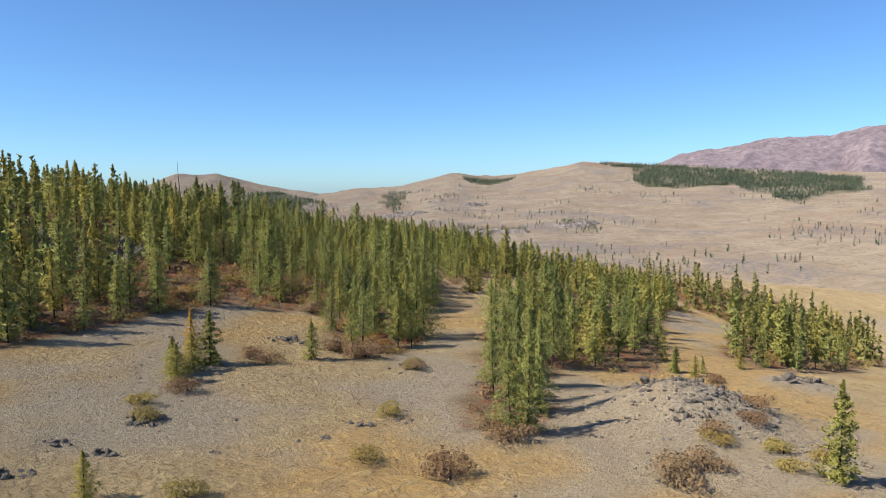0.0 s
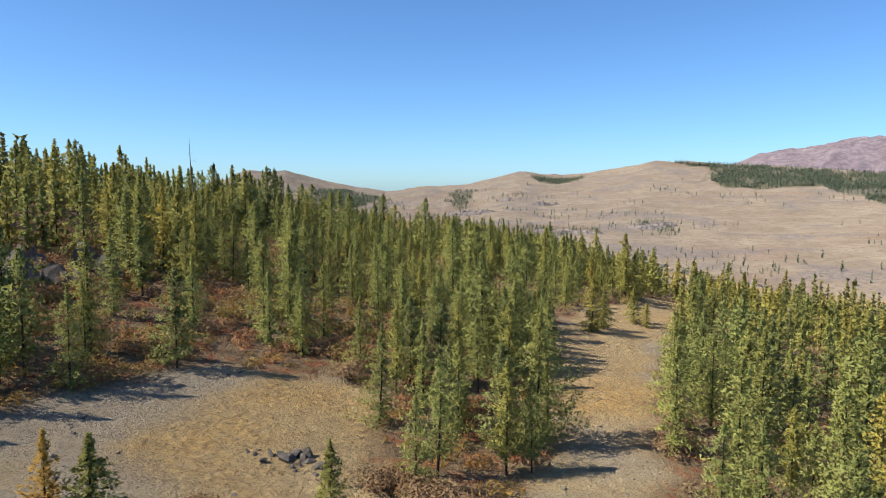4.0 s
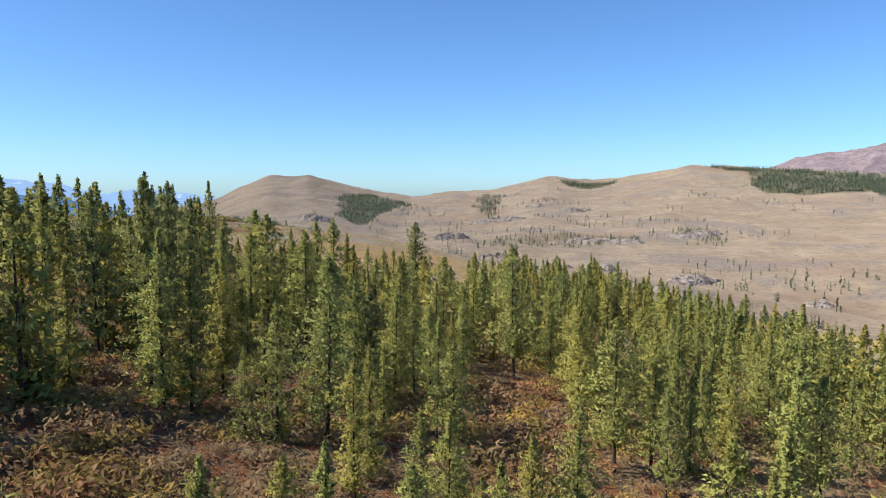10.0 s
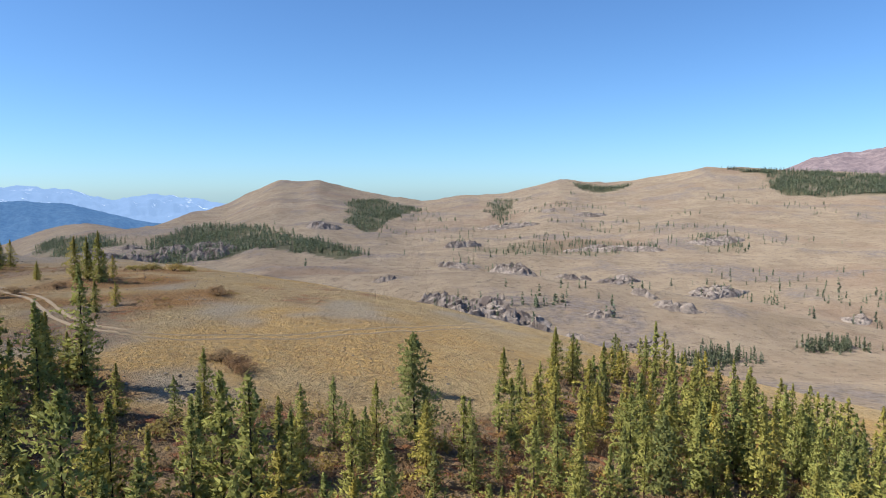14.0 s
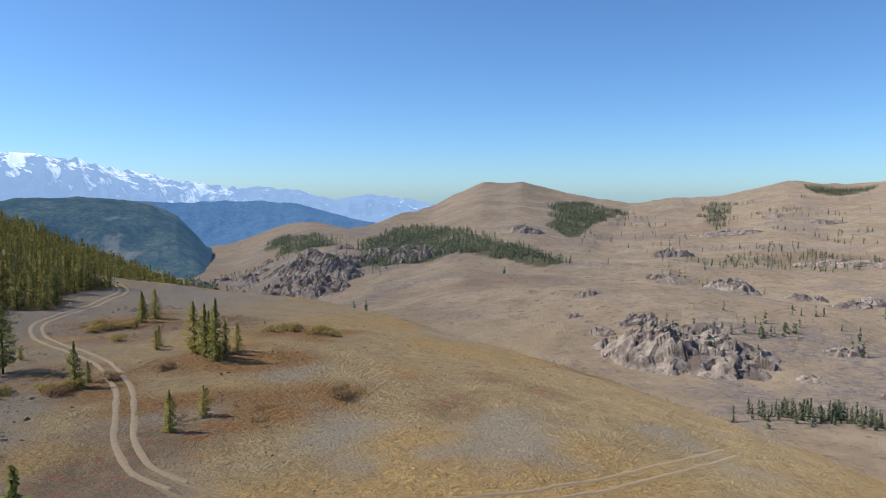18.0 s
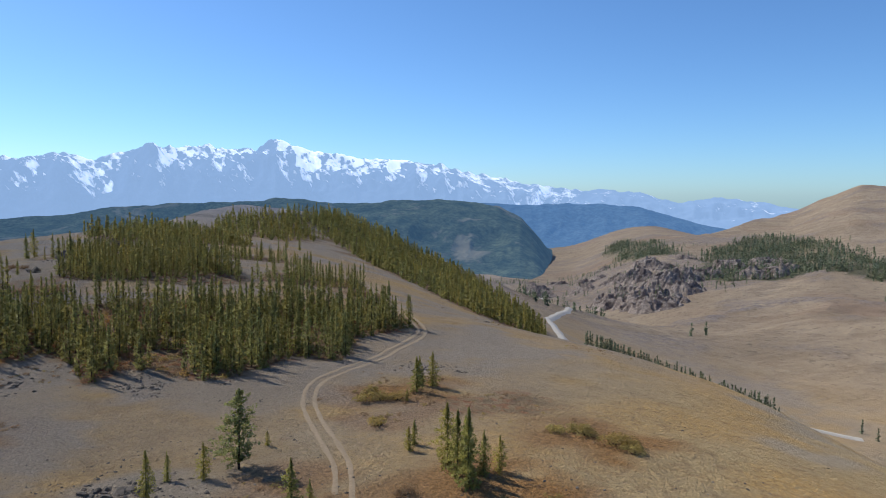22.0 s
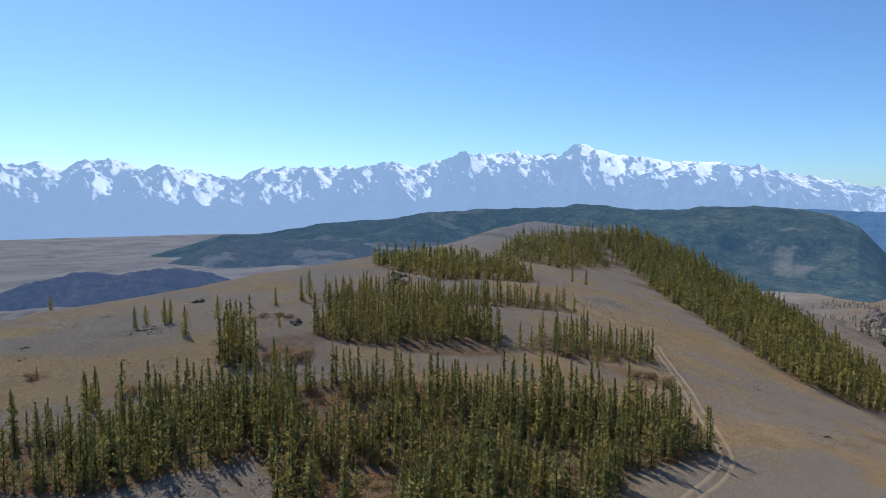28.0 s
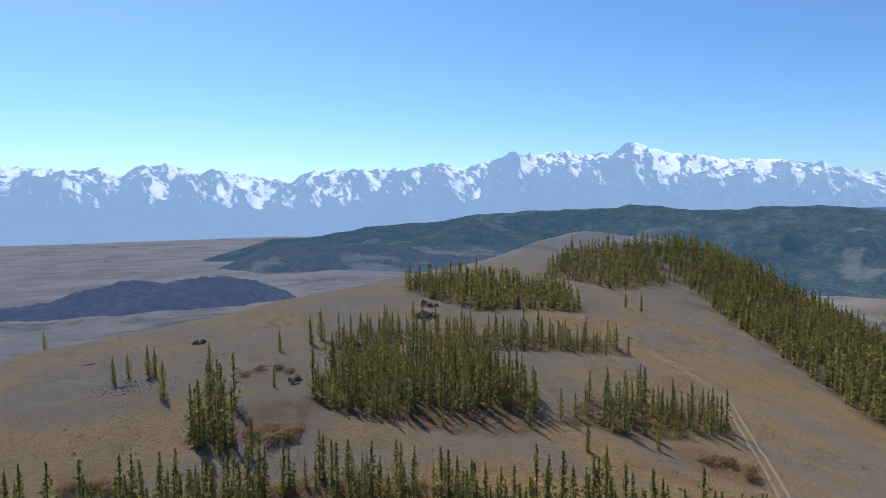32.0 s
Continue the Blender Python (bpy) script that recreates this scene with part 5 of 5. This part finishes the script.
for x, y in zip(cover_rng.uniform(-270, -60, 5200), cover_rng.uniform(180, 330, 5200)):
    if float(fbm(x, y, 16, 4, 98)) > 0.22 + 0.3 * cover_rng.random() and not any(inside(x, y, WOODS[key][0]) for key in ("front", "oval", "band", "low")):
        (gold_rows if cover_rng.random() < 0.25 else under_rows).append((x, y, sheet_at(x, y) - 0.05, cover_rng.uniform(0.2, 0.75), cover_rng.uniform(0, 6.28), cover_rng.integers(0, 4), cover_rng.random() * 0.5))
joined("undergrowth", "brown and rust-red shrubs beneath the larches", "shrubs", low_bush, under_rows, SHRUB, 0)
joined("golden_undergrowth", "yellow and olive shrubs beneath the larches", "shrubs", low_bush, gold_rows, GOLDEN, 0)


def tuft(seed):
    r = np.random.default_rng(seed)
    v, f, n = [], [], []
    for k in range(3):
        a = k * 2.09 + r.random()
        d = np.array([math.cos(a), math.sin(a), 0])
        w = np.array([-d[1], d[0], 0]) * 0.22
        b = d * 0.12
        v += [b - w, b + w, b + d * 0.55 + w * 0.4 + (0, 0, r.uniform(0.25, 0.55)), b + d * 0.55 - w * 0.4 + (0, 0, r.uniform(0.25, 0.55))]
        f.append((4 * k, 4 * k + 1, 4 * k + 2, 4 * k + 3))
        n += [d * 0.3 + (0, 0, 1)] * 4
    n = np.array(n)
    return np.array(v), np.array(f), None, None, n / np.linalg.norm(n, axis=1, keepdims=True)


STRAW = leaf_material("dry_grass", (0.36, 0.28, 0.16), (0.48, 0.37, 0.22), (0.52, 0.36, 0.15))
TUFTS = [tuft(750 + k) for k in range(4)]
PEBBLES = [(*boulder(770 + k, 9, 0, 0.6), None, None, None) for k in range(4)]
tuft_rows, stone_rows = [], []
for x0, x1, y0, y1, count in ((-26, 36, 26, 84, 11000), (-40, 20, 180, 240, 7000), (-95, -20, 195, 272, 9000), (-135, -80, 185, 262, 3500), (-210, -120, 180, 300, 2500)):
    px, py = cover_rng.uniform(x0, x1, count), cover_rng.uniform(y0, y1, count)
    gravel = fbm(px, py, 30, 4, 41) + 0.25 * fbm(px, py, 5, 2, 44)
    clear = ~np.any([inside(px, py, ring) for ring, *_ in WOODS.values()], axis=0)
    for x, y, g, ok in zip(px, py, gravel, clear):
        if not ok:
            continue
        if g < 0.12 or cover_rng.random() < 0.35:
            tuft_rows.append((x, y, sheet_at(x, y) - 0.03, cover_rng.uniform(0.06, 0.15), cover_rng.uniform(0, 6.28), cover_rng.integers(0, 4), cover_rng.random() * 0.6))
        elif cover_rng.random() < (0.2 if y < 90 else 0.42):
            stone_rows.append((x, y, sheet_at(x, y) - 0.02, 0.06 + 0.24 * cover_rng.random() ** 4, cover_rng.uniform(0, 6.28), cover_rng.integers(0, 4), 0.0))
for hx, hy, q in RUBBLE:
    for _ in range(int(q * q * (14 if hy < 60 else 6))):
        x, y = hx + cover_rng.normal(0, 0.4) * q, hy + cover_rng.normal(0, 0.4) * q
        stone_rows.append((x, y, sheet_at(x, y) - 0.03, 0.07 + 0.38 * cover_rng.random() ** 4, cover_rng.uniform(0, 6.28), cover_rng.integers(0, 4), 0.0))
joined("dry_grass", "tussocks of dry straw-coloured steppe grass", "grass", TUFTS, tuft_rows, STRAW, 0)


def joined_stones(rows):
    vs, fs, n = [], [], 0
    for x, y, z, size, turn, k, _ in rows:
        v, f = PEBBLES[int(k)][:2]
        c, s = math.cos(turn), math.sin(turn)
        vs.append((v @ np.array([[c, s, 0], [-s, c, 0], [0, 0, 1]])) * size + (x, y, z))
        fs.append(f + n)
        n += len(v)
    me = mesh_from("loose_stones", np.concatenate(vs), np.concatenate(fs), False)
    me.materials.append(ROCK)
    return tagged(new("loose_stones", me), "scattered small grey stones on gravelly ground", "stones", kind="stuff")


joined_stones(stone_rows)


# ---- dead wood ----
def dead_tree(x, y, height, lean):
    base = new("dead_tree")
    base.matrix_world = pose(x, y, sheet_at(x, y) - 0.05, 0, lean, 40)
    hs = np.linspace(0, 1, 9)
    v, f = rings([(0.12 * math.sin(6 * h), 0.1 * math.cos(5 * h), h * height) for h in hs], [0.16 * (1.03 - h) + 0.012 for h in hs], 7)
    part("trunk", mesh_from("trunk", v, f), DEADWOOD, base)
    r = np.random.default_rng(5)
    for k in range(14):
        h, a, n = r.uniform(0.4, 0.95) * height, r.uniform(0, 6.28), r.uniform(0.4, 1.3)
        v, f = rings([(0, 0, h), (math.cos(a) * n * 0.5, math.sin(a) * n * 0.5, h + 0.02), (math.cos(a) * n, math.sin(a) * n, h - 0.15 * n)], [0.035, 0.022, 0.008], 5)
        part("branch", mesh_from("branch", v, f), DEADWOOD, base)
    return tagged(base, "tall bare grey dead trunk above the forest", "dead tree")


dead_tree(-30.2, 128.5, 12.5, -2)


def fallen_log(x, y, length, turn):
    base = new("fallen_log")
    z = sheet_at(x, y)
    base.matrix_world = pose(x, y, z + 0.1, 0, 86, turn)
    hs = np.linspace(0, 1, 7)
    v, f = rings([(0.05 * math.sin(5 * h), 0.04 * math.cos(7 * h), (h - 0.5) * length) for h in hs], [0.15 * (1.1 - 0.6 * h) for h in hs], 8)
    part("trunk", mesh_from("trunk", v, f), DEADWOOD, base)
    r = np.random.default_rng(int(length * 10))
    for k in range(3):
        h, n = r.uniform(-0.2, 0.45) * length, r.uniform(0.3, 0.6)
        v, f = rings([(0, 0, h), (-n * 0.8, n * 0.3, h + 0.2)], [0.035, 0.012], 5)
        part("branch_stub", mesh_from("branch_stub", v, f), DEADWOOD, base)
    return tagged(base, "weathered grey fallen log at the wood's edge", "log", "fallen logs")


for x, y, n, a in ((-34.6, 180.6, 3.0, 20), (-38.4, 183.0, 2.6, 35), (1.5, 140.5, 3.4, 80), (-12.0, 113.5, 3.0, 120)):
    fallen_log(x, y, n, a)
